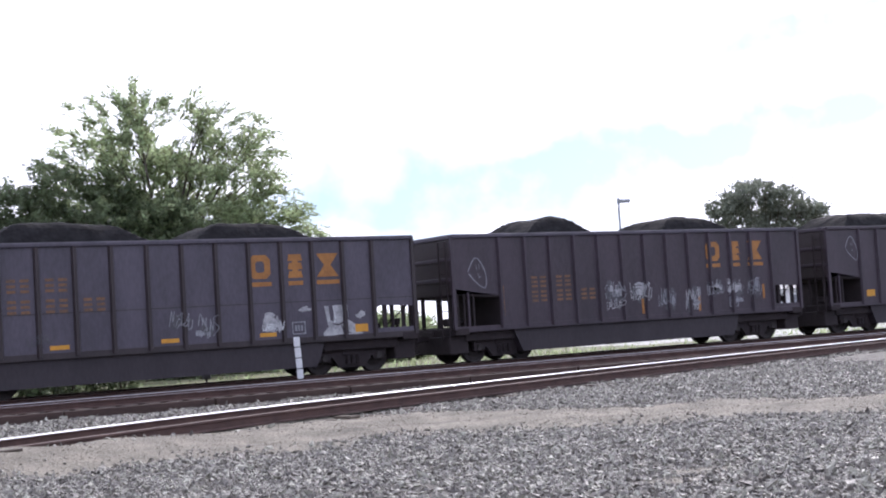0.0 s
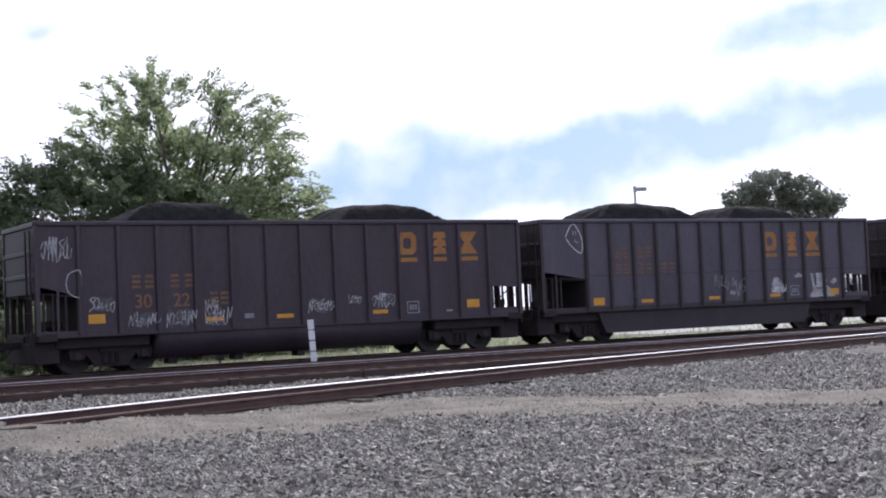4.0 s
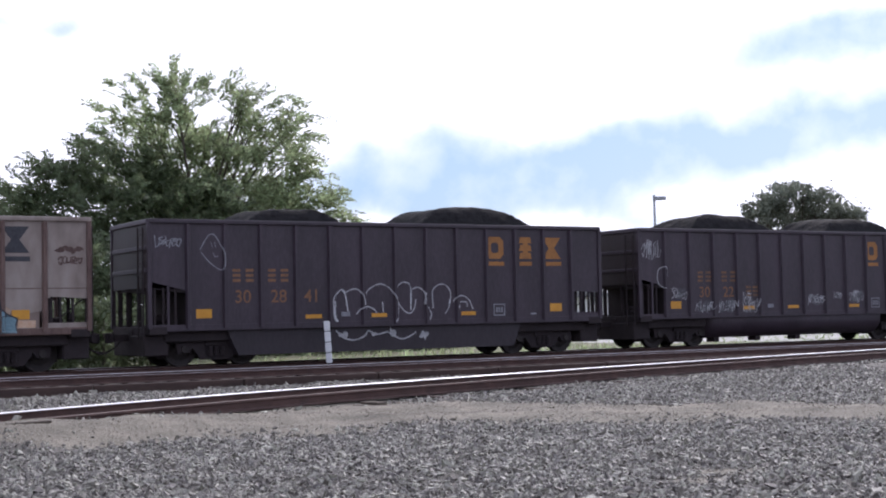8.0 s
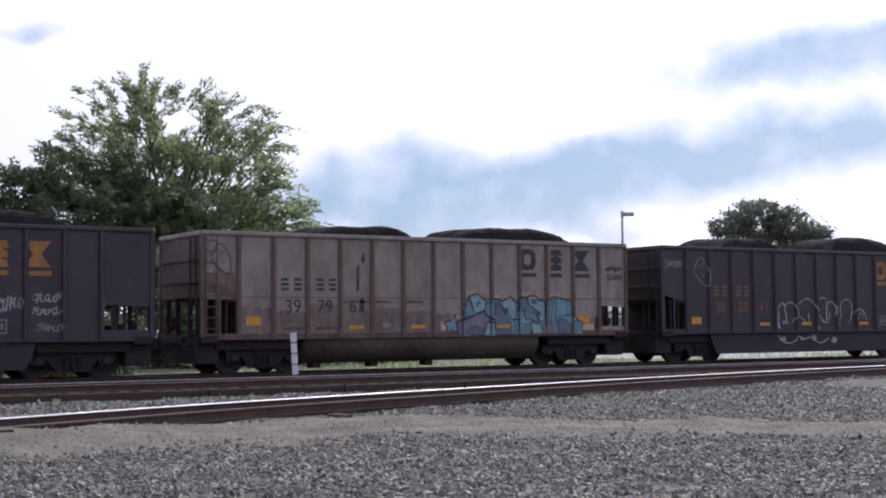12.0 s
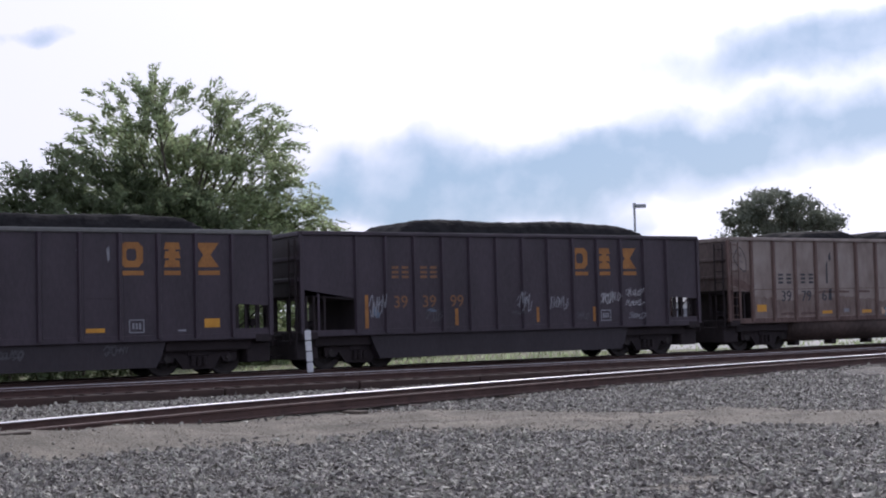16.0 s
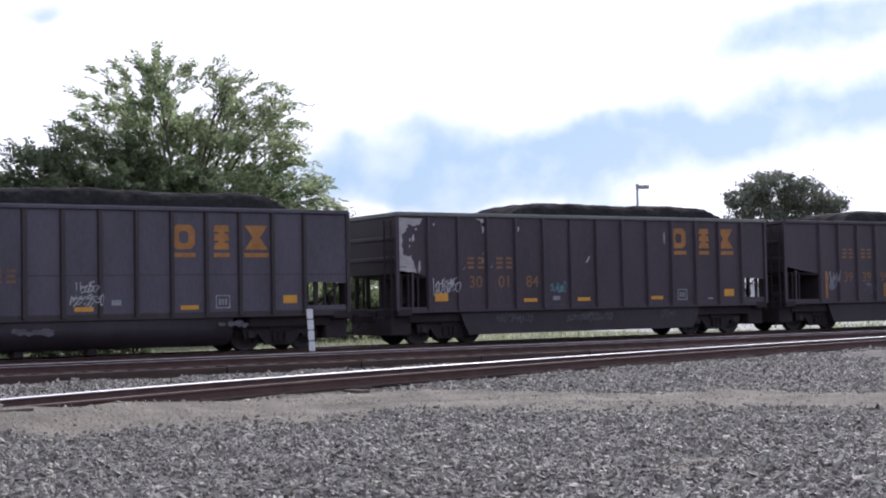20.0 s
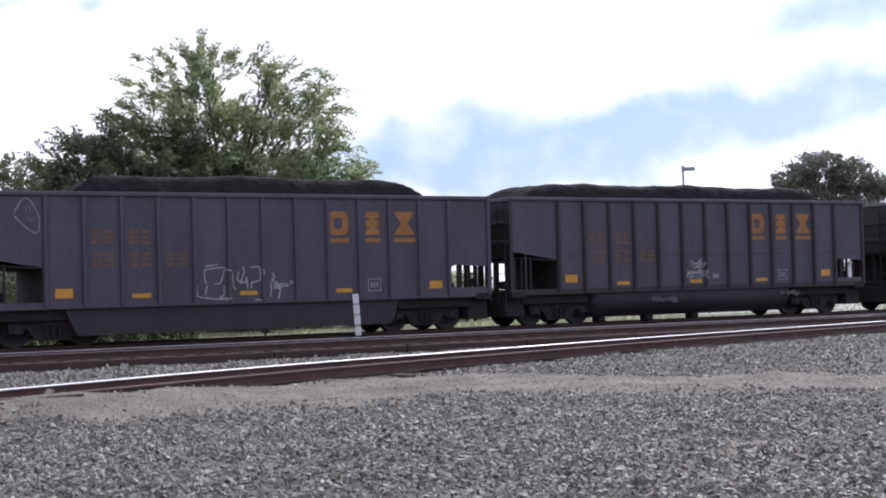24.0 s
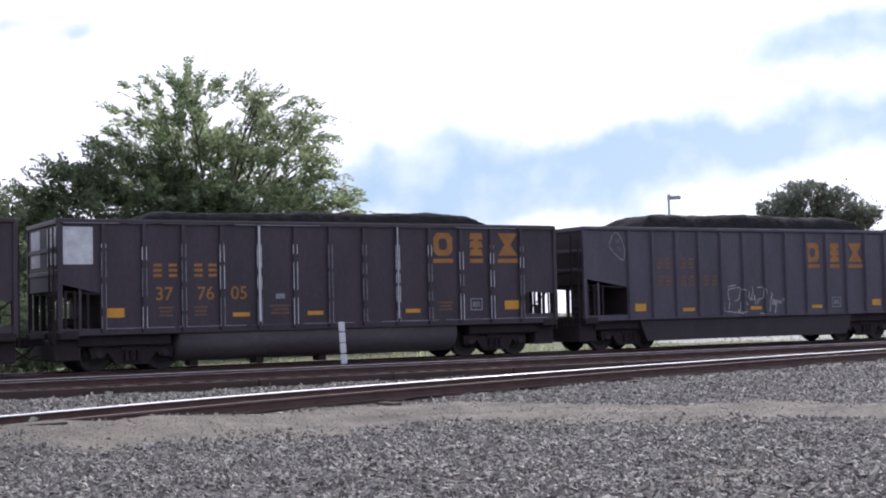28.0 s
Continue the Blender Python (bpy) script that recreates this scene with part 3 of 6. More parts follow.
def build_stones():
    def fore(x, y, r):
        m = dirt_mask(x, y, 3.0)
        patch = 0.5 + 0.5 * np.sin(x * 0.9 + 2 * np.sin(y * 0.7)) * np.sin(y * 1.3 + x * 0.4)
        return (r > 1.02 * m ** 0.7) & (r > 0.22 * (patch < 0.16)) & (y < siding_y(x, 2.2)) & (y > 5)
    stone_cloud("foreground_gravel", scatter(270000, 0, 26, 5.5, 24, fore, 3), 0.0465, "loose grey crushed stone in front of the tracks", seed=5)

    def between(x, y, r):
        off = siding_y(x) - y
        return (off < 2.3) & ~((off > -0.22) & (off < 0.12)) & ~((off > 1.4) & (off < 1.7)) & (y < 30.3) & (r > 0.95 * dirt_mask(x, y)) & (r > 0.08)
    stone_cloud("track_ballast", scatter(165000, 2, 50, 17, 31, between, 4), 0.06, "grey crushed stone ballast between the tracks", seed=6)

    def crumbs(x, y, r):
        return dirt_mask(x, y, 2.6) > 0.12 + 0.5 * r
    stone_cloud("road_pebbles", scatter(75000, 0, 26, 6, 24, crumbs, 14) - np.array((0, 0, 0.006)), 0.017, "small pebbles pressed into the dirt track", "pebble", seed=15)

    def far(x, y, r):
        return ~((np.abs(y - 31.0) < 0.13) | (np.abs(y - 32.5) < 0.13) | (np.abs(y - 35.48) < 0.13) | (np.abs(y - 36.98) < 0.13))
    stone_cloud("train_ballast", scatter(26000, 4, 60, 31.15, 40, far, 8), 0.065, "shaded crushed stone ballast under the train", seed=9)


build_stones()


def rail(name, pts, label, parent, shiny=(7,), head="rail_top"):
    """A rail along pts (x, y), its top at RAIL_Z."""
    prof = ((-0.07, -0.172), (0.07, -0.172), (0.07, -0.16), (0.012, -0.14), (0.01, -0.05), (0.036, -0.04), (0.036, -0.012), (0.026, -0.002), (-0.026, -0.002), (-0.033, -0.008), (-0.037, -0.018), (-0.037, -0.04), (-0.01, -0.05), (-0.012, -0.14), (-0.07, -0.16))
    bm = bmesh.new()
    rings = []
    for i, (x, y) in enumerate(pts):
        x0, y0 = pts[max(0, i - 1)]
        x1, y1 = pts[min(len(pts) - 1, i + 1)]
        d = math.hypot(x1 - x0, y1 - y0)
        nx, ny = -(y1 - y0) / d, (x1 - x0) / d
        rings.append([bm.verts.new((x + nx * a, y + ny * a, RAIL_Z + b)) for a, b in prof])
    k = len(prof)
    for a, b in zip(rings, rings[1:]):
        for j in range(k):
            f = bm.faces.new((a[j], b[j], b[(j + 1) % k], a[(j + 1) % k]))
            f.material_index = 1 if j in shiny else 0
    bm.faces.new(rings[0][::-1])
    bm.faces.new(rings[-1])
    ob = part(name, bm, "rail_side", parent, label)
    ob.data.materials.append(M[head])
    return ob


def build_tracks():
    xs = [x for x in range(-40, 4, 4)] + [4 + 1.0 * i for i in range(60)] + [64 + 6 * i for i in range(17)]
    bm = bmesh.new()
    box(bm, -1.25, 1.25, -0.115, 0.115, -0.09, 0.09, 0.012)
    tie = part("tie", bm, "tie")
    tie_me = tie.data
    bpy.data.objects.remove(tie)
    siding = tagged(new("siding_track"), "rusty siding track curving over dirt towards the main line", "track", kind="structure")
    rail("rail", [(x, float(siding_y(x))) for x in xs], "shiny worn rail head", siding, (7, 8, 9))
    rail("rail", [(x, float(siding_y(x, 1.505))) for x in xs], "dull rusty rail", siding, (7, 8), "rail_dull")
    x = 3.0
    rng = random.Random(31)
    while x < 48:
        y = float(siding_y(x, 0.75))
        d = float(siding_y(x + 0.1) - siding_y(x - 0.1)) / 0.2
        t = reuse("tie", tie_me, siding, (x, y, rng.uniform(-0.055, -0.015)))
        t.rotation_euler = (0, 0, math.pi / 2 + math.atan(d))
        x += 0.55 / math.sqrt(1 + d * d)
    for name, yc, label in (("middle_track", 31.75, "straight rusty track beside the train"), ("train_track", TRAIN_Y, "straight track that carries the coal train")):
        tr = tagged(new(name), label, "track", kind="structure")
        for s in (-0.7525, 0.7525):
            rail("rail", [(x, yc + s) for x in (-60, -20, 0, 20, 40, 60, 90, 140, 260)], "", tr, (7, 8, 9) if s > 0 else (7, 8), "rail_worn")
        for i in range(110):
            t = reuse("tie", tie_me, tr, (2 + i * 0.55, yc, 0.004))
            t.rotation_euler = (0, 0, math.pi / 2)
        if name == "middle_track":
            # long added strips against the near tie ends make the dark band there
            bm = bmesh.new()
            box(bm, 0, 3.56, -0.075, 0.075, -0.24, 0.0, 0.015)
            beam = part("added_edge_strip", bm, "added_edge_strip")
            beam_me = beam.data
            bpy.data.objects.remove(beam)
            for i in range(16):
                reuse("added_edge_strip", beam_me, tr, (2 + 3.6 * i, 30.4 + 0.012 * (i % 3), 0.088 + 0.006 * (i % 2)))


build_tracks()


# ---- coal cars ----
HL = 7.4                  # half the length of a car's body
SIDE = -1.52              # face of the near side sheet
TOP = 3.92


def side_outline(cut_l, cut_r, win=1.82):
    return [(-HL + cut_l, 1.0), (HL - cut_r, 1.0), (HL - cut_r, win), (HL - cut_r + 0.17, win + 0.08), (HL, win + 0.02), (HL, TOP - 0.1), (-HL, TOP - 0.1), (-HL, 2.28), (-HL + cut_l, 2.0)]


SHARED = {}


def shared(key, make):
    if key not in SHARED:
        ob = make()
        SHARED[key] = ob.data
        bpy.data.objects.remove(ob)
    return SHARED[key]


def mk_rib():
    bm = bmesh.new()
    prism_xz(bm, [(-0.075, 1.02), (0.075, 1.02), (0.075, TOP - 0.1), (-0.075, TOP - 0.1)], SIDE - 0.085, SIDE - 0.002)
    for v in bm.verts:
        if v.co.y < SIDE - 0.05:
            v.co.x *= 0.55
            if v.co.z > 3:
                v.co.z -= 0.03
    return part("rib", bm, "black_paint")


def mk_wheel(s):
    bm = bmesh.new()
    n = 28
    prof = ((0.10, -0.02), (0.16, -0.04), (0.30, 0.0), (0.40, -0.045), (0.457, -0.05), (0.45, 0.07), (0.487, 0.085), (0.48, 0.11), (0.39, 0.105), (0.30, 0.05), (0.12, 0.07))
    rings = [[bm.verts.new((r * math.cos(2 * math.pi * i / n), s * (0.755 - a), r * math.sin(2 * math.pi * i / n))) for i in range(n)] for r, a in prof]
    for a, b in zip(rings, rings[1:]):
        for i in range(n):
            bm.faces.new((a[i], a[(i + 1) % n], b[(i + 1) % n], b[i]))
    bmesh.ops.recalc_face_normals(bm, faces=list(bm.faces))
    return part("wheel", bm, "wheel_steel")


def mk_axle():
    bm = bmesh.new()
    tube(bm, (0, -1.02, 0), (0, 1.02, 0), 0.085, 0.085, 12)
    return part("wheelset", bm, "wheel_steel")


def mk_bearing(s):
    bm = bmesh.new()
    tube(bm, (0, s * 1.0, 0), (0, s * 1.16, 0), 0.12, 0.10, 12)
    for k in range(3):
        a = 2 * math.pi * k / 3
        tube(bm, (0.06 * math.cos(a), s * 1.15, 0.06 * math.sin(a)), (0.06 * math.cos(a), s * 1.18, 0.06 * math.sin(a)), 0.018, 0.018, 6)
    return part("bearing_cap", bm, "wheel_steel")


def mk_spring():
    bm = bmesh.new()
    for k in range(5):
        tube(bm, (0, 0, 0.05 * k), (0, 0, 0.05 * k + 0.03), 0.078, 0.078, 8)
    tube(bm, (0, 0, 0), (0, 0, 0.25), 0.055, 0.055, 8)
    return part("spring", bm, "underframe")


def mk_rung():
    bm = bmesh.new()
    tube(bm, (-0.2, 0, 0), (0.2, 0, 0), 0.013, 0.013, 6)
    return part("rung", bm, "underframe")


def mk_hose():
    bm = bmesh.new()
    pts = [(0.1, -0.3, -0.05), (0.3, -0.33, -0.28), (0.55, -0.33, -0.42), (0.8, -0.3, -0.36)]
    for p, q in zip(pts, pts[1:]):
        tube(bm, p, q, 0.025, 0.025, 6)
    return part("air_hose", bm, "underframe")


def mk_knuckle():
    bm = bmesh.new()
    tube(bm, (0.62, 0.10, -0.13), (0.62, 0.10, 0.13), 0.07, 0.07, 8)
    return part("knuckle", bm, "underframe")


def mk_sideframe():
    bm = bmesh.new()
    prism_xz(bm, [(-1.12, 0.62), (-1.08, 0.36), (-0.74, 0.36), (-0.66, 0.5), (-0.42, 0.17), (0.42, 0.17), (0.66, 0.5), (0.74, 0.36), (1.08, 0.36), (1.12, 0.62), (0.72, 0.70), (0.35, 0.84), (-0.35, 0.84), (-0.72, 0.70)], -1.12, -0.98)
    box(bm, -0.32, 0.32, -1.17, -1.0, 0.53, 0.68, 0.015)
    return part("side_frame", bm, "underframe")


def mk_end_ladder():
    bm = bmesh.new()
    for x in (-0.2, 0.2):
        box(bm, x - 0.02, x + 0.02, -0.02, 0.02, 0.75, 3.7)
    return part("ladder", bm, "underframe")


def mk_coupler():
    bm = bmesh.new()
    box(bm, 0, 0.42, -0.075, 0.075, -0.09, 0.09, 0.02)
    box(bm, 0.40, 0.62, -0.16, 0.10, -0.14, 0.14, 0.04)
    return part("coupler", bm, "underframe")


def mk_cylinder():
    bm = bmesh.new()
    tube(bm, (-0.25, -0.5, 1.27), (0.35, -0.5, 1.27), 0.13, 0.13, 12)
    return part("brake_cylinder", bm, "underframe")


def mk_rigging():
    bm = bmesh.new()
    for s in (-1, 1):
        box(bm, s * 0.45 - 0.34, s * 0.45 + 0.34, -0.62, 0.62, 0.2, 0.55, 0.03)
        box(bm, s * 0.62 - 0.06, s * 0.62 + 0.06, -0.9, -0.84, 0.3, 0.75, 0.01)
    box(bm, -0.6, 0.6, -0.5, 0.5, 0.42, 0.7, 0.03)
    box(bm, -1.45, 1.45, -0.45, -0.38, 0.22, 0.66, 0.01)
    return part("brake_rigging", bm, "underframe")


def mk_end_frame():
    bm = bmesh.new()
    box(bm, -0.05, 0.05, -1.3, 1.3, 2.02, 2.14, 0.01)
    for y in (-1.2, -0.5, 0.4, 1.1):
        box(bm, -0.08, 0.05, y - 0.03, y + 0.03, 0.98, 2.2, 0.008)
    return part("end_frame", bm, "underframe")


def mk_wing():
    bm = bmesh.new()
    box(bm, -0.03, 0.03, SIDE + 0.1, -1.05, 1.0, 2.0, 0.01)
    return part("end_wing", bm, "underframe")


def mk_bar():
    bm = bmesh.new()
    box(bm, -0.028, 0.028, -0.03, 0.03, 1.06, 2.1)
    return part("upright_bar", bm, "underframe")


def mk_post():
    bm = bmesh.new()
    box(bm, -0.045, 0.045, -0.03, 0.03, 1.06, 2.1, 0.01)
    return part("end_post", bm, "underframe")


def mk_valve():
    bm = bmesh.new()
    box(bm, -0.08, 0.08, -0.07, 0.07, 1.3, 1.5, 0.02)
    box(bm, -0.03, 0.03, -0.04, 0.04, 1.05, 1.35)
    tube(bm, (-0.5, 0.0, 1.2), (0.45, 0.0, 1.95), 0.022, 0.022, 6)
    return part("brake_valve", bm, "underframe")


def coal_mesh(heaps, seed):
    nx, ny = 150, 26
    xs = np.linspace(-HL + 0.1, HL - 0.1, nx)
    ys = np.linspace(-1.42, 1.42, ny)
    X, Y = np.meshgrid(xs, ys)
    Z = np.full_like(X, TOP - 0.22)
    rng = np.random.default_rng(seed)
    for x0, x1, h in heaps:
        c, r = (x0 + x1) / 2, (x1 - x0) / 2
        slope = 0.66
        rise = np.clip((r - np.abs(X - c)) * slope, -0.1, None)
        rise = np.minimum(rise, np.clip((1.5 - np.abs(Y)) * 0.75, 0, None) * 1.6)
        k = h + 0.25
        u = np.clip(rise, 0, None) / k
        crest = 0.05 * np.clip(1 - ((X - c) / r) ** 2, 0, 1) - 0.03
        Z = np.maximum(Z, TOP - 0.12 + k * u / (1 + u ** 5) ** 0.2 + crest * np.clip(u, 0, 1))
    for s, a in ((0.7, 0.04), (2.3, 0.02), (6.0, 0.01)):
        ph = rng.uniform(0, 6.28, 4)
        Z = Z + a * np.sin(X * s * 2 + ph[0] + 1.5 * np.sin(Y * s + ph[1])) * np.cos(Y * s * 2.2 + ph[2])
    Z = Z + rng.normal(0, 0.004, Z.shape)
    v = np.stack((X, Y, Z), -1).reshape(-1, 3)
    i = np.arange(nx * ny).reshape(ny, nx)
    f = np.stack((i[:-1, :-1], i[:-1, 1:], i[1:, 1:], i[1:, :-1]), -1).reshape(-1, 4)
    return fast_mesh("coal_load", v, f, "coal")


def plate(name, car, x, z, w, h, mat, label="", y=None, skew=0.0):
    bm = bmesh.new()
    y = SIDE - 0.004 if y is None else y
    prism_xz(bm, [(x - w / 2, z - h / 2), (x + w / 2, z - h / 2), (x + w / 2 + skew, z + h / 2), (x - w / 2 + skew, z + h / 2)], y - 0.005, y)
    return part(name, bm, mat, car, label)


def poly_plate(name, car, pts, mat, label="", y=None):
    bm = bmesh.new()
    y = SIDE - 0.004 if y is None else y
    prism_xz(bm, pts, y - 0.003, y)
    return part(name, bm, mat, car, label)


def digits(name, car, text, x, z, h, mat):
    cu = bpy.data.curves.new("digits", "FONT")
    cu.body, cu.size, cu.align_x, cu.extrude, cu.offset = text, h * 1.37, "CENTER", 0.003, 0.003
    tmp = new("digits", cu)
    me = bpy.data.meshes.new_from_object(tmp.evaluated_get(bpy.context.evaluated_depsgraph_get()))
    bpy.data.objects.remove(tmp)
    me.materials.clear()
    me.materials.append(M[mat])
    ob = new(name, me)
    ob.parent = car
    ob.matrix_basis = pose(x, SIDE - 0.007, z - h / 2, 90, 0, 0)
    return ob


def logo(car, xs, z, mat, s=1.0):
    """Three plain painted shapes with a bar under each: a slotted ring, stacked blocks, an hourglass."""
    y = SIDE - 0.004
    w, h = 0.63 * s, 0.66 * s
    x = xs[0]
    bm = bmesh.new()
    o = [(-0.5, -0.3), (-0.3, -0.5), (0.3, -0.5), (0.5, -0.3), (0.5, 0.3), (0.3, 0.5), (-0.3, 0.5), (-0.5, 0.3)]
    for i in range(8):
        a, b = o[i], o[(i + 1) % 8]
        k = 0.48
        prism_xz(bm, [(x + p[0] * w, z + p[1] * h) for p in (a, b)] + [(x + p[0] * w * k * 0.9, z + p[1] * h * k) for p in (b, a)], y - 0.005, y)
    part("logo_ring", bm, mat, car)
    x = xs[1]
    bm = bmesh.new()
    for a, b in ((0.22, 0.5), (-0.14, 0.14), (-0.5, -0.22)):
        prism_xz(bm, [(x - 0.36 * w, z + a * h), (x + 0.36 * w, z + a * h), (x + 0.30 * w, z + b * h), (x - 0.30 * w, z + b * h)], y - 0.005, y)
    prism_xz(bm, [(x - 0.14 * w, z - 0.3 * h), (x + 0.14 * w, z - 0.3 * h), (x + 0.14 * w, z + 0.3 * h), (x - 0.14 * w, z + 0.3 * h)], y - 0.003, y)
    part("logo_centre", bm, mat, car)
    x = xs[2]
    bm = bmesh.new()
    prism_xz(bm, [(x - 0.55 * w, z - 0.5 * h), (x + 0.55 * w, z - 0.5 * h), (x + 0.16 * w, z), (x + 0.55 * w, z + 0.5 * h), (x - 0.55 * w, z + 0.5 * h), (x - 0.16 * w, z)], y - 0.005, y)
    part("logo_hourglass", bm, mat, car)
    for x, q in zip(xs, (1.05, 0.72, 1.15)):
        plate("logo_bar", car, x, z - h * 0.5 - 0.15 * s, w * q, 0.12 * s, mat)


def smooth_path(pts, k=4):
    """A rounded line through pts."""
    p = [pts[0]] + list(pts) + [pts[-1]]
    out = []
    for i in range(1, len(p) - 2):
        for j in range(k):
            t = j / k
            out.append(tuple(0.5 * (2 * p[i][d] + (p[i + 1][d] - p[i - 1][d]) * t + (2 * p[i - 1][d] - 5 * p[i][d] + 4 * p[i + 1][d] - p[i + 2][d]) * t * t + (3 * p[i][d] - p[i - 1][d] - 3 * p[i + 1][d] + p[i + 2][d]) * t ** 3) for d in (0, 1)))
    return out + [tuple(pts[-1])]


def scribble(car, x0, x1, z0, z1, seed, mat="white_faded", width=0.026, y=None):
    """An unreadable jagged tag that fills a box: crossing uprights, slants and hooks."""
    rng = random.Random(seed)
    y = SIDE if y is None else y
    w, h = x1 - x0, z1 - z0
    n = max(4, round(w / 0.1))
    lean, slope = rng.uniform(-0.05, 0.12), rng.uniform(-0.12, 0.1) * h
    bm = bmesh.new()
    for k in range(n):
        cx, zc = x0 + w * (k + 0.5) / n, z0 + slope * (k / n - 0.5)
        lo, hi = rng.uniform(0.0, 0.3), rng.uniform(0.65, 1.0)
        r = 0.7 * w / n
        kind = rng.randrange(4)
        pts = (((-0.8, lo), (-0.2, hi), (0.3, lo + 0.2), (0.9, hi)), ((-0.6, hi), (-0.5, lo), (0.5, lo + 0.1), (0.9, 0.55)),
               ((0.9, hi), (-0.6, hi - 0.15), (0.7, 0.45), (-0.9, lo)), ((-0.9, 0.5), (0.2, hi), (0.8, 0.6), (0.0, lo), (-0.7, 0.35)))[kind]
        pts = [(cx + a * r * rng.uniform(0.9, 1.4) + lean * (b - 0.5) * h, zc + h * b) for a, b in pts]
        stroke(bm, smooth_path(pts, 3) if kind > 1 else pts, width * rng.uniform(0.7, 1.2), y - 0.006 - 0.0006 * (k % 3))
    for k in range(max(2, n // 3)):
        cx, cz = x0 + w * rng.uniform(0.05, 0.7), z0 + h * rng.uniform(0.2, 0.85)
        stroke(bm, [(cx, cz), (cx + w * rng.uniform(0.15, 0.35), cz + rng.uniform(-0.1, 0.1) * h)], width * 0.7, y - 0.0095)
    return part("graffiti", bm, mat, car, "sprayed illegible scribble")


def outlines(car, x, z, paths, mat="white_paint", width=0.035, label="sprayed rounded outline shape", rounded=True, y=None):
    """Sprayed lines, each a short path of (across, up) from a corner."""
    for p in paths:
        bm = bmesh.new()
        pts = [(x + a, z + b) for a, b in p]
        stroke(bm, smooth_path(pts) if rounded else pts, width, (SIDE if y is None else y) - 0.006)
        part("graffiti", bm, mat, car, label)


def line_part(car, pts, width, y, mat, closed=False):
    bm = bmesh.new()
    stroke(bm, pts, width, y, closed)
    return part("graffiti_line", bm, mat, car)


def smear(car, x0, x1, z0, z1, seed, mat="white_faded", y=None):
    """A cloudy patch of thin spray paint."""
    rng = random.Random(seed)
    bm = bmesh.new()
    for k in range(9):
        cx, cz = rng.uniform(x0 + 0.1, x1 - 0.1), rng.uniform(z0 + 0.08, z1 - 0.08)
        rx, rz = rng.uniform(0.08, 0.24) * (x1 - x0), rng.uniform(0.12, 0.35) * (z1 - z0)
        pts = [(min(x1, max(x0, cx + rx * rng.uniform(0.5, 1.2) * math.cos(a))), min(z1, max(z0, cz + rz * rng.uniform(0.5, 1.2) * math.sin(a)))) for a in [2 * math.pi * i / 9 for i in range(9)]]
        yy = (SIDE if y is None else y) - 0.004 - 0.0007 * k
        bm.faces.new([bm.verts.new((px, yy, pz)) for px, pz in pts])
    tagged(part("graffiti", bm, mat, car, "cloudy patch of spray paint"), kind="stuff")


def face_outline(car, x, z, mat="white_paint", s=1.0):
    pts = [(-0.31, 0.05), (-0.12, 0.38), (0.04, 0.43), (0.19, 0.23), (0.31, -0.06), (0.26, -0.44), (-0.07, -0.25), (-0.29, 0.0)]
    bm = bmesh.new()
    stroke(bm, smooth_path([(x + a * s, z + b * s) for a, b in pts], 3), 0.032, SIDE - 0.006)
    for p in (((-0.02, 0.24), (0.0, 0.1)), ((0.07, 0.25), (0.09, 0.11)), ((0.03, -0.02), (0.07, -0.12), (0.15, -0.1))):
        stroke(bm, [(x + a * s, z + b * s) for a, b in p], 0.017, SIDE - 0.006)
    part("graffiti", bm, mat, car, "sprayed rounded outline with short lines inside")


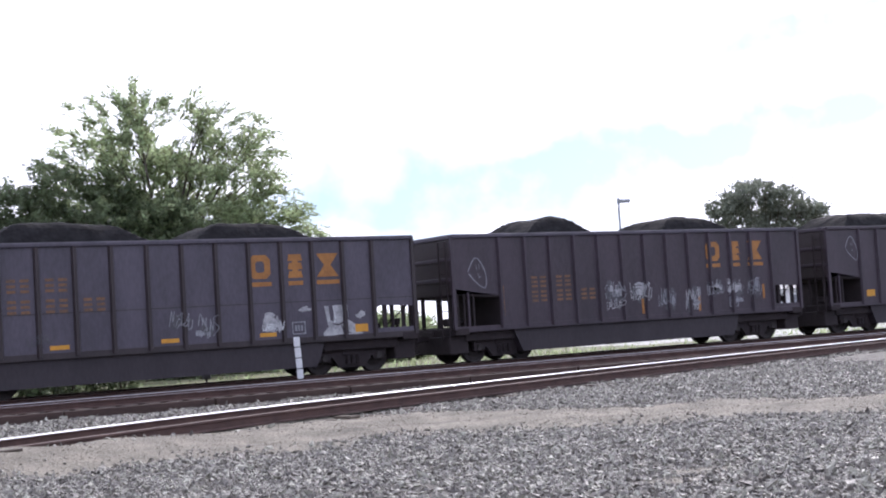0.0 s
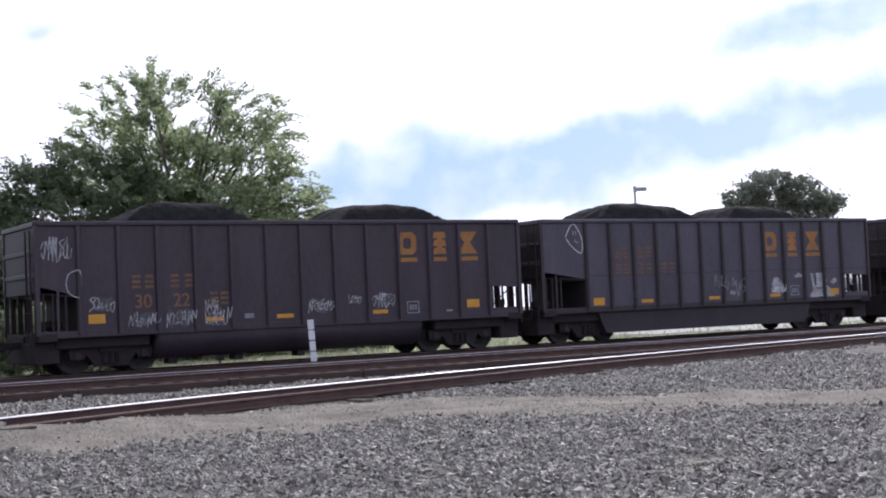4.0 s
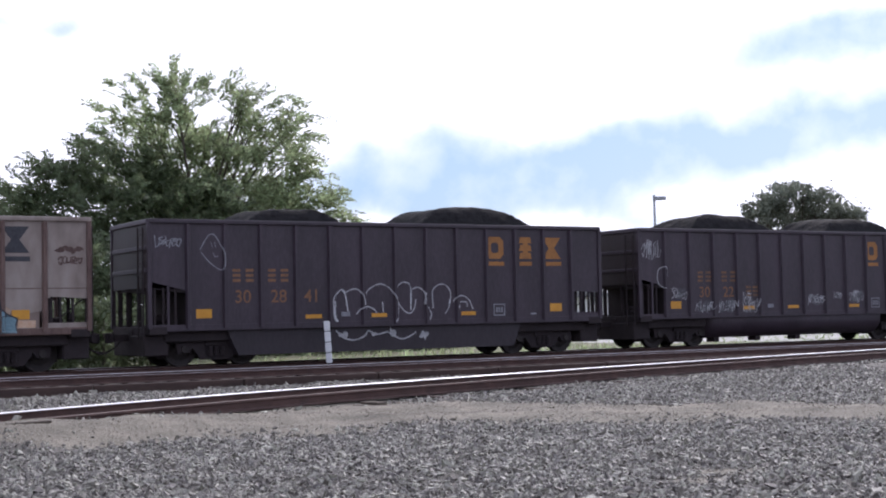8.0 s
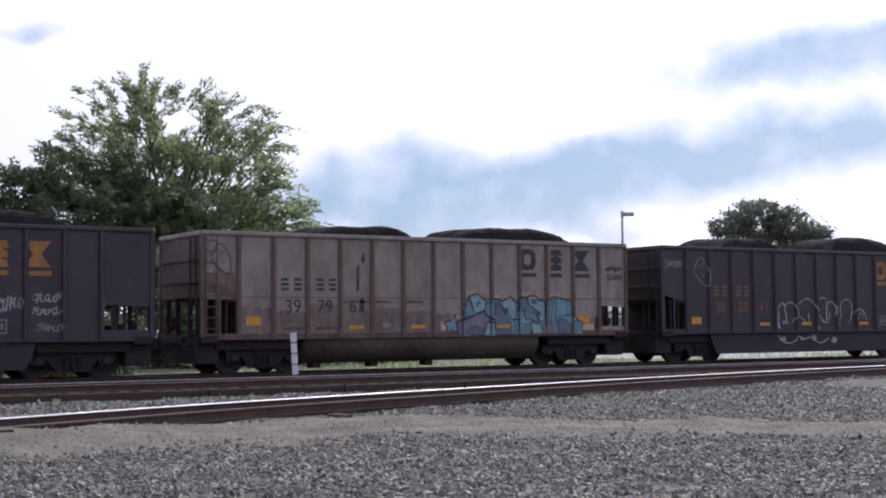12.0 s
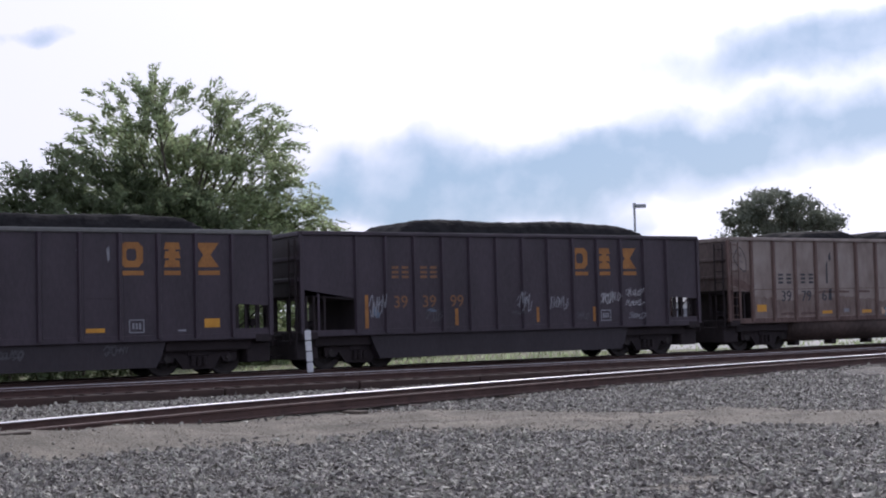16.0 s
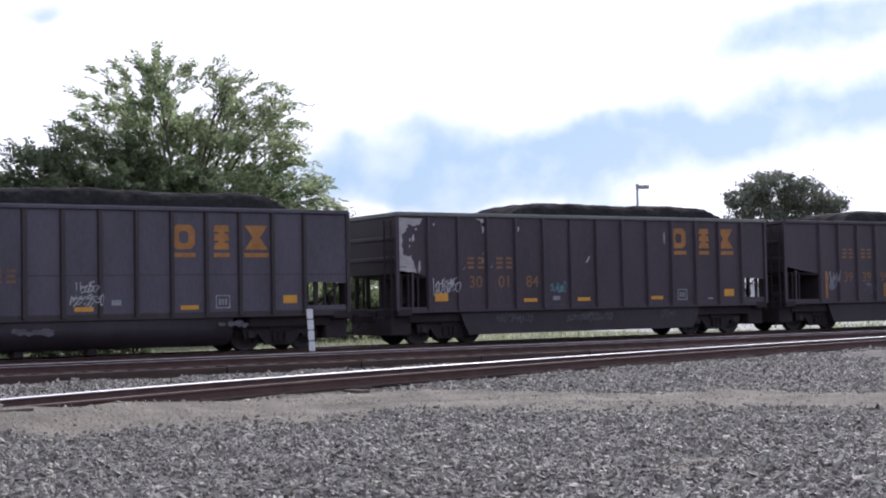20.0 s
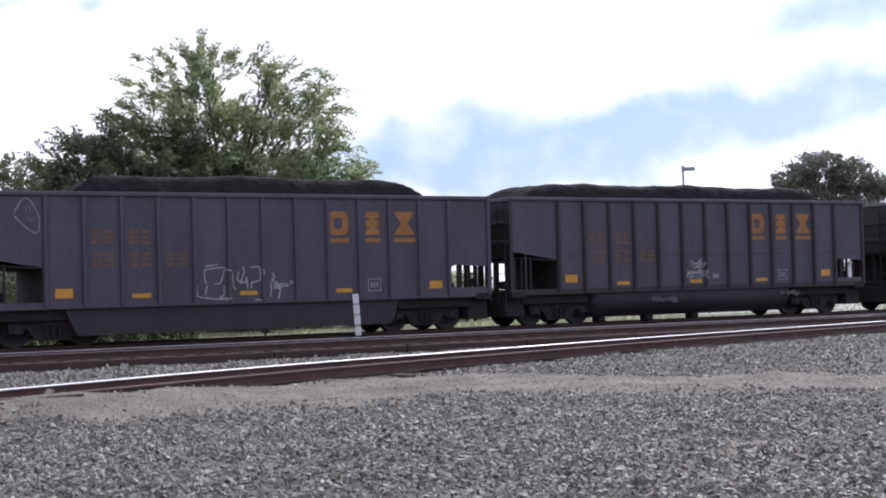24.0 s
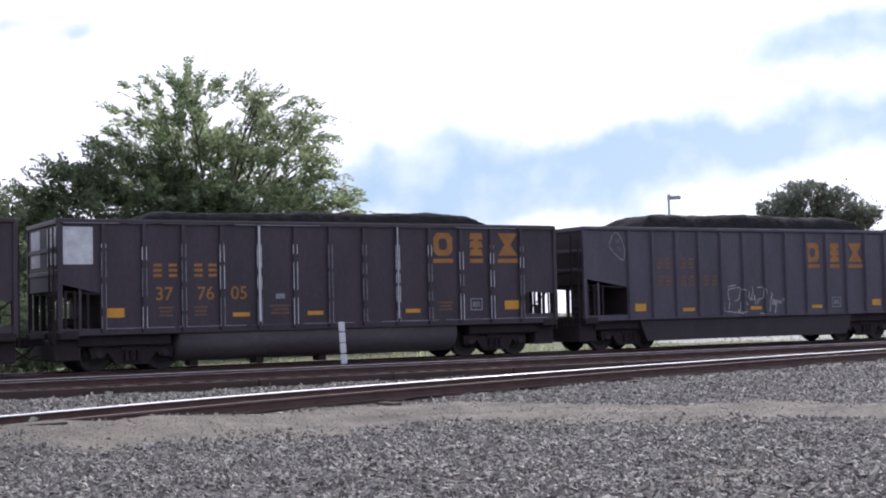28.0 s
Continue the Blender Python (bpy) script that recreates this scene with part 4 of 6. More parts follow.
def make_car(paint, label, heaps, seed, tub=False, tub_mat=None, rib_mat=None, chord_mat=None, wide=False, deep=0.26, ribs=None, end_mat=None, wing=False):
    car = tagged(new("coal_car"), label, "railcar", "cars of the coal train")
    for s, nm in ((1, "near"), (-1, "far")):
        bm = bmesh.new()
        y0, y1 = (SIDE, SIDE + 0.03) if s > 0 else (-SIDE - 0.03, -SIDE)
        prism_xz(bm, side_outline(1.72 if wide else 1.08, 1.35 if wide else 1.14), y0, y1)
        part("side_sheet", bm, paint, car)
        bm = bmesh.new()
        ys = SIDE if s > 0 else -SIDE
        box(bm, -HL + (1.75 if wide else 1.12), HL - 0.06, ys - 0.008, ys + 0.008, 2.1, 2.122)
        part("weld_seam", bm, rib_mat or paint, car)
    rib_me = shared("rib" + (rib_mat or paint), lambda: mk_rib())
    if not rib_me.get("done"):
        rib_me["done"] = 1
        rib_me.materials.clear()
        rib_me.materials.append(M[rib_mat or paint])
    rib_x = [-HL + 1.75 + 0.971 * i for i in range(13)] if wide else [-HL + 1.08 + 1.048 * i for i in range(13)]
    if ribs:
        rib_x = [ribs[0] + ribs[1] * i for i in range(13)]
    RIB_X[:] = rib_x
    for x in rib_x:
        reuse("rib", rib_me, car, (x, 0, 0))
    for s in (1, -1):
        # corner posts and the stub posts of the open ends
        for e, dz in ((-1, 0), (1, 0)):
            bm = bmesh.new()
            box(bm, e * (HL - 0.02) - 0.06, e * (HL - 0.02) + 0.06, s * SIDE - 0.05, s * SIDE + 0.05, 1.02, TOP - 0.1 if e < 0 else TOP - 0.1, 0.01)
            part("corner_post", bm, rib_mat or paint, car)
        bm = bmesh.new()
        box(bm, -HL, HL, s * SIDE - 0.07, s * SIDE + 0.07, TOP - 0.12, TOP, 0.02)
        part("top_chord", bm, chord_mat or paint, car)
        bm = bmesh.new()
        box(bm, -HL, HL, s * (-SIDE - 0.06) - 0.07, s * (-SIDE - 0.06) + 0.07, 0.94, 1.12, 0.015)
        part("side_sill", bm, rib_mat or paint, car)
    bm = bmesh.new()
    box(bm, -HL + 0.5, -HL + 0.56, SIDE - 0.02, SIDE + 0.05, 1.1, 2.15)
    part("stub_post", bm, rib_mat or paint, car)
    for e in (-1, 1):
        b = (1.75 if wide else 1.12) if e < 0 else (1.4 if wide else 1.2)
        bm = bmesh.new()
        prism_xz(bm, [(e * HL, 2.1), (e * HL, TOP), (e * (HL - 0.05), TOP), (e * (HL - 0.05), 2.1)], SIDE + 0.03, -SIDE - 0.03)
        # the left-facing end's shade is put into its darker paint
        part("end_sheet", bm, end_mat or ("brown_shade_paint" if e < 0 else paint), car)
        bm = bmesh.new()
        prism_xz(bm, [(e * (HL - 0.01), 2.09), (e * (HL - 0.06), 2.09), (e * (HL - b - 0.06), 2.02), (e * (HL - b - 0.06), 1.0), (e * (HL - b), 1.0), (e * (HL - b + 0.05), 1.96)], SIDE + 0.035, -SIDE - 0.035)
        # shade inside the open end is put into this dark colour, not body paint
        part("slope_sheet", bm, "underframe", car)
        if e < 0:
            reuse("end_frame", shared("endframe", mk_end_frame), car, (-HL + 0.1, 0, 0))
        else:
            bm = bmesh.new()
            box(bm, HL - b + 0.02, HL - 0.08, SIDE + 0.004, SIDE + 0.05, 1.08, 1.24, 0.008)
            part("window_sill", bm, paint, car)
        if e > 0 and wing:
            reuse("end_wing", shared("wing", mk_wing), car, (HL - 0.06, 0, 0))
        bm = bmesh.new()
        box(bm, e * HL - 0.06, e * HL + 0.06, SIDE, -SIDE, TOP - 0.14, TOP - 0.01, 0.02)
        part("end_chord", bm, chord_mat or paint, car)
        for z in (2.5, 3.1):
            bm = bmesh.new()
            box(bm, min(e * HL, e * (HL + 0.04)), max(e * HL, e * (HL + 0.04)), SIDE + 0.1, -SIDE - 0.1, z, z + 0.12, 0.015)
            part("end_rib", bm, end_mat or paint, car)
        bm = bmesh.new()
        box(bm, min(e * HL, e * (HL - 0.5)), max(e * HL, e * (HL - 0.5)), SIDE - 0.02, -SIDE + 0.02, 0.86, 1.08, 0.02)
        part("end_sill", bm, "underframe", car)
        bm = bmesh.new()
        box(bm, min(e * (HL + 0.06), e * (HL - 0.62)), max(e * (HL + 0.06), e * (HL - 0.62)), -1.25, 1.25, 0.3, 0.86, 0.03)
        part("draft_beam", bm, "underframe", car)
        bm = bmesh.new()
        box(bm, min(e * (HL - 0.5), e * (HL - 3.0)), max(e * (HL - 0.5), e * (HL - 3.0)), -1.3, 1.3, 0.66, 1.0, 0.03)
        part("body_bolster", bm, "underframe", car)
        o = reuse("ladder", shared("ladder", mk_end_ladder), car, (e * (HL + 0.1), SIDE + 0.35, 0))
        o.rotation_euler = (0, 0, math.pi / 2)
        for k in range(8):
            reuse("rung", shared("rung", mk_rung), o, (0, 0, 0.85 + 0.38 * k))
        c = reuse("coupler", shared("coupler", mk_coupler), car, (e * (HL + 0.05), 0, 0.80))
        reuse("knuckle", shared("knuckle", mk_knuckle), c)
        reuse("air_hose", shared("hose", mk_hose), c)
        if e < 0:
            c.rotation_euler = (0, 0, math.pi)
        reuse("brake_cylinder", shared("brake", mk_cylinder), car, (e * (HL - 0.55), 0 if e < 0 else 0.9, 0))
        for dx, y in ((0.18, -1.44), (0.42, -1.44), (0.75, -1.44), (0.12, 0.4), (0.5, 1.44)) if e < 0 else ((0.08, -1.44), (0.42, -1.44), (0.74, -1.44), (1.06, -1.44), (0.12, 0.9)):
            reuse("upright_bar", shared("bar", mk_bar), car, (e * (HL - dx), y, 0))
        if e > 0:
            reuse("end_post", shared("endpost", mk_post), car, (HL - 0.98, -1.42, 0))
            reuse("end_post", shared("endpost", mk_post), car, (HL - 0.3, -0.6, 0))
            reuse("brake_valve", shared("valve", mk_valve), car, (HL - 0.35, -1.0, 0))
        tx = e * (HL - 2.0)
        bm = bmesh.new()
        box(bm, tx - 0.22, tx + 0.22, -1.1, 1.1, 0.5, 0.74, 0.03)
        tr = part("bolster", bm, "underframe", car)
        for s in (1, -1):
            f = reuse("side_frame", shared("sideframe", mk_sideframe), car, (tx, 0, 0))
            for dx in (-0.17, 0.0, 0.17):
                reuse("spring", shared("spring", mk_spring), f, (dx, -1.16, 0.27))
            if s < 0:
                f.rotation_euler = (0, 0, math.pi)
        reuse("brake_rigging", shared("rigging", mk_rigging), car, (tx, 0, 0))
        for a in (-0.89, 0.89):
            w = reuse("wheelset", shared("wheelset", mk_axle), car, (tx + a, 0, 0.457))
            for s in (-1, 1):
                reuse("wheel", shared("wheel%d" % s, lambda: mk_wheel(s)), w)
                reuse("bearing_cap", shared("bearing%d" % s, lambda: mk_bearing(s)), w)
    bm = bmesh.new()
    box(bm, -HL - 0.05, HL + 0.05, -0.28, 0.28, 0.68, 1.02, 0.02)
    part("centre_sill", bm, "underframe", car)
    if tub:
        bm = bmesh.new()
        n = 8
        x0, x1 = -HL + 3.2, HL - 3.55
        arc = [(1.47 - 0.67 * (1 - math.sin(a)), deep + 0.55 * (1 - math.cos(a))) for a in [math.pi / 2 * i / n for i in range(n + 1)]]
        prof = [(-1.47, 1.0)] + [(-y, z) for y, z in arc[::-1]] + arc + [(1.47, 1.0)]
        rings = [[bm.verts.new((x, y, z)) for y, z in prof] for x in (x0, x1)]
        for i in range(len(prof) - 1):
            bm.faces.new((rings[0][i], rings[0][i + 1], rings[1][i + 1], rings[1][i]))
        bm.faces.new(rings[0])
        bm.faces.new(rings[1][::-1])
        bmesh.ops.recalc_face_normals(bm, faces=list(bm.faces))
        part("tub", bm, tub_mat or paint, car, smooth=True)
        for k in range(3):
            bm = bmesh.new()
            x = -HL + 3.6 + k * 1.9
            box(bm, x, x + 0.25, -1.0, -0.6, deep - 0.14, deep + 0.05, 0.02)
            part("under_bracket", bm, "underframe", car)
    else:
        bm = bmesh.new()
        prism_xz(bm, [(-HL + 2.2, 1.0), (-HL + 2.4, deep + 0.3), (-HL + 2.55, deep), (HL - 3.3, deep), (HL - 3.15, deep + 0.25), (HL - 3.0, 1.0)], -1.42, 1.42)
        for f in list(bm.verts):
            if f.co.z < 0.9:
                f.co.y *= 0.99
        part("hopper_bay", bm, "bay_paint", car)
    co = new("coal_load", coal_mesh(heaps, seed))
    co.parent = car
    co["label"] = "heaped black coal"
    return car


def reflectors(car, items, mat="yellow"):
    for x, z, w, h in items:
        plate("reflector", car, x, z, w, h, mat)


def marks(car, xs, z, mat, w=0.27, h=0.38):
    """The owner's painted initials, as plain bars."""
    for x in xs:
        bm = bmesh.new()
        for dz in (-0.36, 0.0, 0.36):
            prism_xz(bm, [(x - w * 0.42, z + (dz - 0.1) * h), (x + w * 0.42, z + (dz - 0.1) * h), (x + w * 0.42, z + (dz + 0.1) * h), (x - w * 0.42, z + (dz + 0.1) * h)], SIDE - 0.009, SIDE - 0.004)
        tagged(part("painted_mark", bm, mat, car), kind="stuff")


def placard(car, x, z, w=0.42, h=0.36):
    bm = bmesh.new()
    t = 0.034
    for a, b, c, d in ((-w / 2, w / 2, h / 2 - t, h / 2), (-w / 2, w / 2, -h / 2, -h / 2 + t), (-w / 2, -w / 2 + t, -h / 2, h / 2), (w / 2 - t, w / 2, -h / 2, h / 2)):
        prism_xz(bm, [(x + a, z + c), (x + b, z + c), (x + b, z + d), (x + a, z + d)], SIDE - 0.009, SIDE - 0.003)
    for k in (-0.09, 0.0, 0.09):
        prism_xz(bm, [(x + k - 0.03, z - 0.08), (x + k + 0.03, z - 0.08), (x + k + 0.03, z + 0.08), (x + k - 0.03, z + 0.08)], SIDE - 0.008, SIDE - 0.003)
    tagged(part("stencil_frame", bm, "white_faded", car, "white stencilled frame with bars"), kind="stuff")


# each car's front corner lies this far ahead of an even 16.2 m spacing
AHEAD = (-0.5, -0.6, -0.55, 0.0, -0.18, -0.33, -0.3, 0.18, 0.0, 0.65, 0.95, 0.85)
CARS = []


def at(n, x):
    """Car space from metres behind the even spacing's corner."""
    return HL + x - AHEAD[n]


def common(car, n, zr=1.40, first=True):
    """Reflectors and stencils that the cars share (plain two-ended layout)."""
    h = HL
    reflectors(car, [(h - 1.75, zr, 0.44, 0.24), (h - 13.28 + 0.0, zr, 0.44, 0.24)])
    reflectors(car, [(h - d, 1.27, 0.5, 0.11) for d in (4.95, 7.97, 10.05)])
    placard(car, h - 3.85, 1.36)
    plate("stencil", car, h - 9.05, 1.32, 0.28, 0.13, "white_faded")
    plate("stencil", car, h - 2.6, 1.22, 0.22, 0.05, "white_faded")


def wide_marks(car, mat, zr=1.42, faded="logo_faded"):
    reflectors(car, [(HL - 1.85, zr, 0.42, 0.22), (HL - 12.6, zr, 0.44, 0.24)])
    reflectors(car, [(HL - d, 1.24, 0.5, 0.11) for d in (4.8, 7.65, 10.6)])
    placard(car, HL - 3.85, 1.38)
    plate("stencil", car, HL - 6.8, 1.40, 0.25, 0.14, "white_faded")
    logo(car, (HL - 4.95, HL - 3.87, HL - 2.85), 3.12, mat)


def wide_numbers(car, z1, z2, mat="logo_faded"):
    """Two rows of worn marks, in pairs between the ribs."""
    mids = [-HL + 1.75 + 0.971 * (i + 0.5) for i in (1, 2, 3)]
    marks(car, [x + d for x in mids[:2] for d in (-0.17, 0.17)], z1, mat)
    marks(car, [x + d for x in mids for d in (-0.17, 0.17)], z2, mat)


def build_cars():
    global HL
    h = HL
    two = lambda a, b, c, d, e=0.42, f=0.42: [(a, b, e), (c, d, f)]
    # 0: only its rear end comes into view
    c = make_car("black_paint", "black coal hopper car with faded lettering, heaped coal", two(-6.4, -1.5, -0.5, 4.5), 10, wide=True)
    face_outline(c, -h + 1.3, 3.1, "white_faded")
    wide_marks(c, "logo_faded")
    CARS.append(c)
    # 1
    c = make_car("black_paint", "black coal hopper car with orange strips, white scribbles and coal heaps", two(-4.6, -1.6, 0.95, 4.45, 0.43, 0.33), 11, wide=True, chord_mat="grey_paint")
    face_outline(c, at(1, -14.5), 2.72, "white_faded", 1.05)
    reflectors(c, [(at(1, -13.6), 1.84, 0.11, 0.95)] + [(at(1, x), z, 0.10, 0.5) for x, z in ((-10.75, 1.45), (-8.0, 1.42), (-5.5, 1.4), (-2.45, 1.7))], "logo_yellow")
    logo(c, (at(1, -4.75), at(1, -3.72), at(1, -2.75)), 3.15, "logo_yellow")
    wide_numbers(c, 2.38, 1.93)
    for i, (a, b, z0, z1) in enumerate(((-9.55, -8.72, 1.75, 2.32), (-8.49, -7.6, 1.7, 2.22), (-7.3, -6.57, 1.4, 1.98), (-6.1, -5.45, 1.2, 2.0), (-5.1, -4.35, 1.72, 2.18), (-4.18, -3.43, 1.7, 2.22), (-3.2, -2.55, 1.65, 2.2))):
        smear(c, at(1, a), at(1, b), z0, z1, 20 + i, "chalk_mid" if i in (0, 1, 4, 5) else "white_faded")
        scribble(c, at(1, a), at(1, b), z0 - 0.1, z1, 220 + i, "chalk_mid" if i % 2 else "white_faded", 0.024)
        smear(c, at(1, a), at(1, b), z0 - 0.2, z1, 120 + i, "chalk_faint")
    scribble(c, at(1, -9.53), at(1, -8.8), 1.38, 1.72, 40, "chalk_mid")
    smear(c, at(1, -3.86), at(1, -3.4), 1.31, 1.57, 128)
    placard(c, at(1, -3.9), 1.4)
    CARS.append(c)
    # 2
    c = make_car("grey_paint", "dark grey coal hopper car with white tags, two coal heaps", two(-5.1, -0.4, 0.5, 4.4, 0.43, 0.37), 12, wide=True, rib_mat="brown_shade_paint")
    face_outline(c, -h + 1.3, 3.3, s=1.05)
    wide_marks(c, "logo_yellow", 1.28)
    scribble(c, at(2, -11.95), at(2, -11.35), 1.3, 1.6, 30, "chalk_faint")
    wide_numbers(c, 2.83, 2.3)
    smear(c, at(2, -8.2), at(2, -7.55), 1.5, 1.95, 31, "chalk_faint")
    scribble(c, at(2, -8.18), at(2, -7.56), 1.48, 2.02, 37, "white_faded")
    smear(c, at(2, -7.4), at(2, -6.85), 1.3, 1.85, 39, "chalk_faint")
    scribble(c, at(2, -7.38), at(2, -6.85), 1.2, 1.92, 32, "white_faded")
    smear(c, at(2, -7.2), at(2, -7.0), 1.3, 1.42, 38)
    smear(c, at(2, -5.55), at(2, -4.84), 1.3, 1.86, 36, "chalk_mid")
    scribble(c, at(2, -5.5), at(2, -4.9), 1.28, 1.6, 33, "white_paint")
    smear(c, at(2, -4.6), at(2, -3.94), 1.76, 2.0, 34, "chalk_mid")
    x = at(2, -3.6)
    poly_plate("graffiti", c, [(x + 0.02, 1.96), (x + 0.16, 1.95), (x + 0.2, 1.55), (x + 0.3, 1.5), (x + 0.34, 1.97), (x + 0.72, 1.96), (x + 0.74, 1.56), (x + 0.98, 1.42), (x + 1.16, 1.2), (x + 1.34, 1.0), (x + 0.0, 0.97), (x - 0.04, 1.2), (x + 0.13, 1.35)], "chalk_mid", "bold pale sprayed block shape")
    line_part(c, [(x + 0.28, 1.45), (x + 0.45, 1.4), (x + 0.7, 1.5)], 0.04, SIDE - 0.012, "black_paint")
    line_part(c, [(x + 0.1, 1.07), (x + 0.5, 1.12), (x + 1.15, 1.08)], 0.025, SIDE - 0.012, "black_paint")
    line_part(c, [(x + 0.55, 1.4), (x + 0.6, 1.2), (x + 0.85, 1.15)], 0.03, SIDE - 0.012, "black_paint")
    outlines(c, x, 0, (((0.0, 0.99), (0.6, 0.97), (1.36, 1.0)), ((0.3, 1.96), (0.36, 1.6), (0.3, 1.45)), ((0.72, 1.95), (0.76, 1.55))), width=0.035)
    smear(c, at(2, -2.62), at(2, -2.2), 1.5, 1.8, 35, "chalk_mid")
    CARS.append(c)
    # 3
    c = make_car("black_paint", "black coal gondola with yellow lettering and two coal heaps", two(-5.2, -1.0, 1.1, 5.0, 0.42, 0.40), 13, rib_mat="black_paint", tub=True, deep=0.27)
    common(c, 3)
    logo(c, (h - 3.97, h - 2.85, h - 1.87), 3.23, "logo_yellow")
    marks(c, [at(3, x) for x in (-12.2, -11.85, -11.15, -10.75)], 2.33, "logo_faded")
    for tx, x in (("30", -12.03), ("22", -10.97)):
        digits("car_number", c, tx, at(3, x), 1.83, 0.36, "logo_worn")
    marks(c, [at(3, x) for x in (-10.05, -9.75)], 1.83, "logo_faded")
    for i, (a, b, z0, z1) in enumerate(((-13.45, -12.8, 1.56, 1.96), (-12.42, -11.62, 1.12, 1.56), (-11.41, -10.6, 1.05, 1.58), (-10.32, -9.6, 1.0, 1.62), (-7.24, -6.46, 1.3, 1.72), (-5.97, -5.57, 1.48, 1.8), (-5.19, -4.48, 1.36, 1.84))):
        smear(c, at(3, a), at(3, b), z0, z1, 141 + i, "chalk_faint")
        scribble(c, at(3, a), at(3, b), z0, z1, 41 + i, "chalk_mid")
    scribble(c, at(3, -10.32), at(3, -9.95), 1.3, 1.84, 49, "chalk_mid")
    smear(c, at(3, -11.4), at(3, -10.4), 0.62, 0.78, 46, "chalk_faint", BAY)
    outlines(c, at(3, -13.85), 2.32, (((0.1, 0.35), (-0.12, 0.25), (-0.2, 0.0), (-0.12, -0.25), (0.1, -0.36)), ((0.12, 0.35), (0.2, 0.15), (0.18, -0.05))), "chalk_mid", 0.03)
    scribble(c, at(3, -14.65), at(3, -13.9), 2.86, 3.55, 47, "chalk_mid")
    CARS.append(c)
    # 4
    c = make_car("black_paint", "black coal hopper car with large white outline graffiti", two(-4.75, -1.5, 0.7, 5.15, 0.27, 0.42), 14, rib_mat="black_paint")
    common(c, 4)
    logo(c, (h - 3.97, h - 2.85, h - 1.87), 3.23, "logo_yellow")
    marks(c, [at(4, x) for x in (-12.52, -12.14, -11.48, -11.1)], 2.42, "logo_worn")
    for t, x in (("30", -12.34), ("28", -11.28), ("41", -10.27)):
        digits("car_number", c, t, at(4, x), 1.86, 0.36, "logo_worn")
    face_outline(c, -h + 1.77, 3.05, "white_faded", 1.1)
    scribble(c, at(4, -14.8), at(4, -14.1), 3.15, 3.5, 51, width=0.03)
    outlines(c, at(4, 0), 0, (
        ((-9.39, 1.0), (-9.57, 1.18), (-9.61, 1.56), (-9.57, 1.81), (-9.35, 2.01), (-9.24, 1.89), (-9.15, 1.36)),
        ((-9.24, 1.92), (-9.0, 2.02), (-8.8, 1.99), (-8.68, 1.82), (-8.62, 1.55)),
        ((-8.58, 1.44), (-8.6, 1.82), (-8.44, 2.04), (-8.12, 2.16), (-7.88, 2.09), (-7.72, 1.95), (-7.53, 1.63)),
        ((-8.89, 1.31), (-8.75, 1.45), (-8.54, 1.52), (-8.31, 1.43), (-8.22, 1.28)),
        ((-8.04, 1.65), (-8.02, 1.35)),
        ((-7.58, 2.06), (-7.38, 2.2), (-7.16, 2.16), (-7.09, 1.93), (-7.11, 1.39)),
        ((-7.53, 1.63), (-7.33, 1.38), (-7.12, 1.31), (-6.99, 1.46), (-6.93, 1.72)),
        ((-7.53, 1.63), (-7.53, 1.28), (-7.64, 1.07)),
        ((-7.05, 2.0), (-6.88, 2.06), (-6.72, 1.99), (-6.62, 1.84), (-6.64, 1.56)),
        ((-6.35, 1.44), (-6.37, 1.75), (-6.35, 1.98), (-6.15, 2.13), (-5.91, 2.11), (-5.75, 1.89), (-5.8, 1.5), (-5.95, 1.27)),
        ((-6.57, 1.48), (-6.41, 1.28), (-6.51, 1.05)),
        ((-5.66, 1.62), (-5.53, 1.77), (-5.3, 1.79), (-5.1, 1.66), (-4.97, 1.39)),
        ((-5.5, 1.42), (-5.44, 1.6), (-5.2, 1.6), (-5.18, 1.46))), "chalk_mid", width=0.04)
    outlines(c, at(4, 0), 0, (
        ((-9.42, 1.05), (-9.56, 1.25), (-9.58, 1.55)), ((-9.33, 1.98), (-9.24, 1.87), (-9.16, 1.4)), ((-7.11, 1.42), (-7.1, 1.9)), ((-5.8, 1.52), (-5.77, 1.7))), width=0.035)
    outlines(c, at(4, 0), 0, (
        ((-9.49, 0.86), (-9.26, 0.65), (-8.9, 0.58), (-8.58, 0.69), (-8.46, 0.83), (-8.21, 0.72), (-7.85, 0.79)),
        ((-7.85, 0.79), (-7.65, 0.68), (-7.36, 0.57), (-7.06, 0.66), (-6.89, 0.76))), "chalk_mid", width=0.045, y=BAY)
    for k, (a, b, z0, z1) in enumerate(((-9.47, -9.0, 0.58, 0.86), (-8.44, -8.12, 0.64, 0.84), (-7.85, -7.5, 0.6, 0.92), (-6.85, -6.42, 0.5, 0.86))):
        smear(c, at(4, a), at(4, b), z0, z1, 53 + k, "chalk_mid", BAY)
    smear(c, at(4, -9.66), at(4, -9.45), 1.15, 1.7, 58, "chalk_mid")
    CARS.append(c)
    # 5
    c = make_car("beige_paint", "pale beige rust-stained coal gondola with a blue graffiti piece", two(-4.0, -0.5, 0.8, 5.5, 0.16, 0.26), 15, tub=True, tub_mat="beige_tub", rib_mat="beige_rust", deep=0.25, end_mat="beige_end")
    common(c, 5, zr=1.46)
    logo(c, (h - 3.97, h - 2.85, h - 1.87), 3.33, "logo_navy")
    marks(c, [at(5, x) for x in (-12.65, -12.25, -11.55, -11.15)], 2.48, "logo_navy")
    for t, x in (("39", -12.4), ("79", -11.4), ("6", -10.5)):
        digits("car_number", c, t, at(5, x), 1.88, 0.38, "logo_navy")
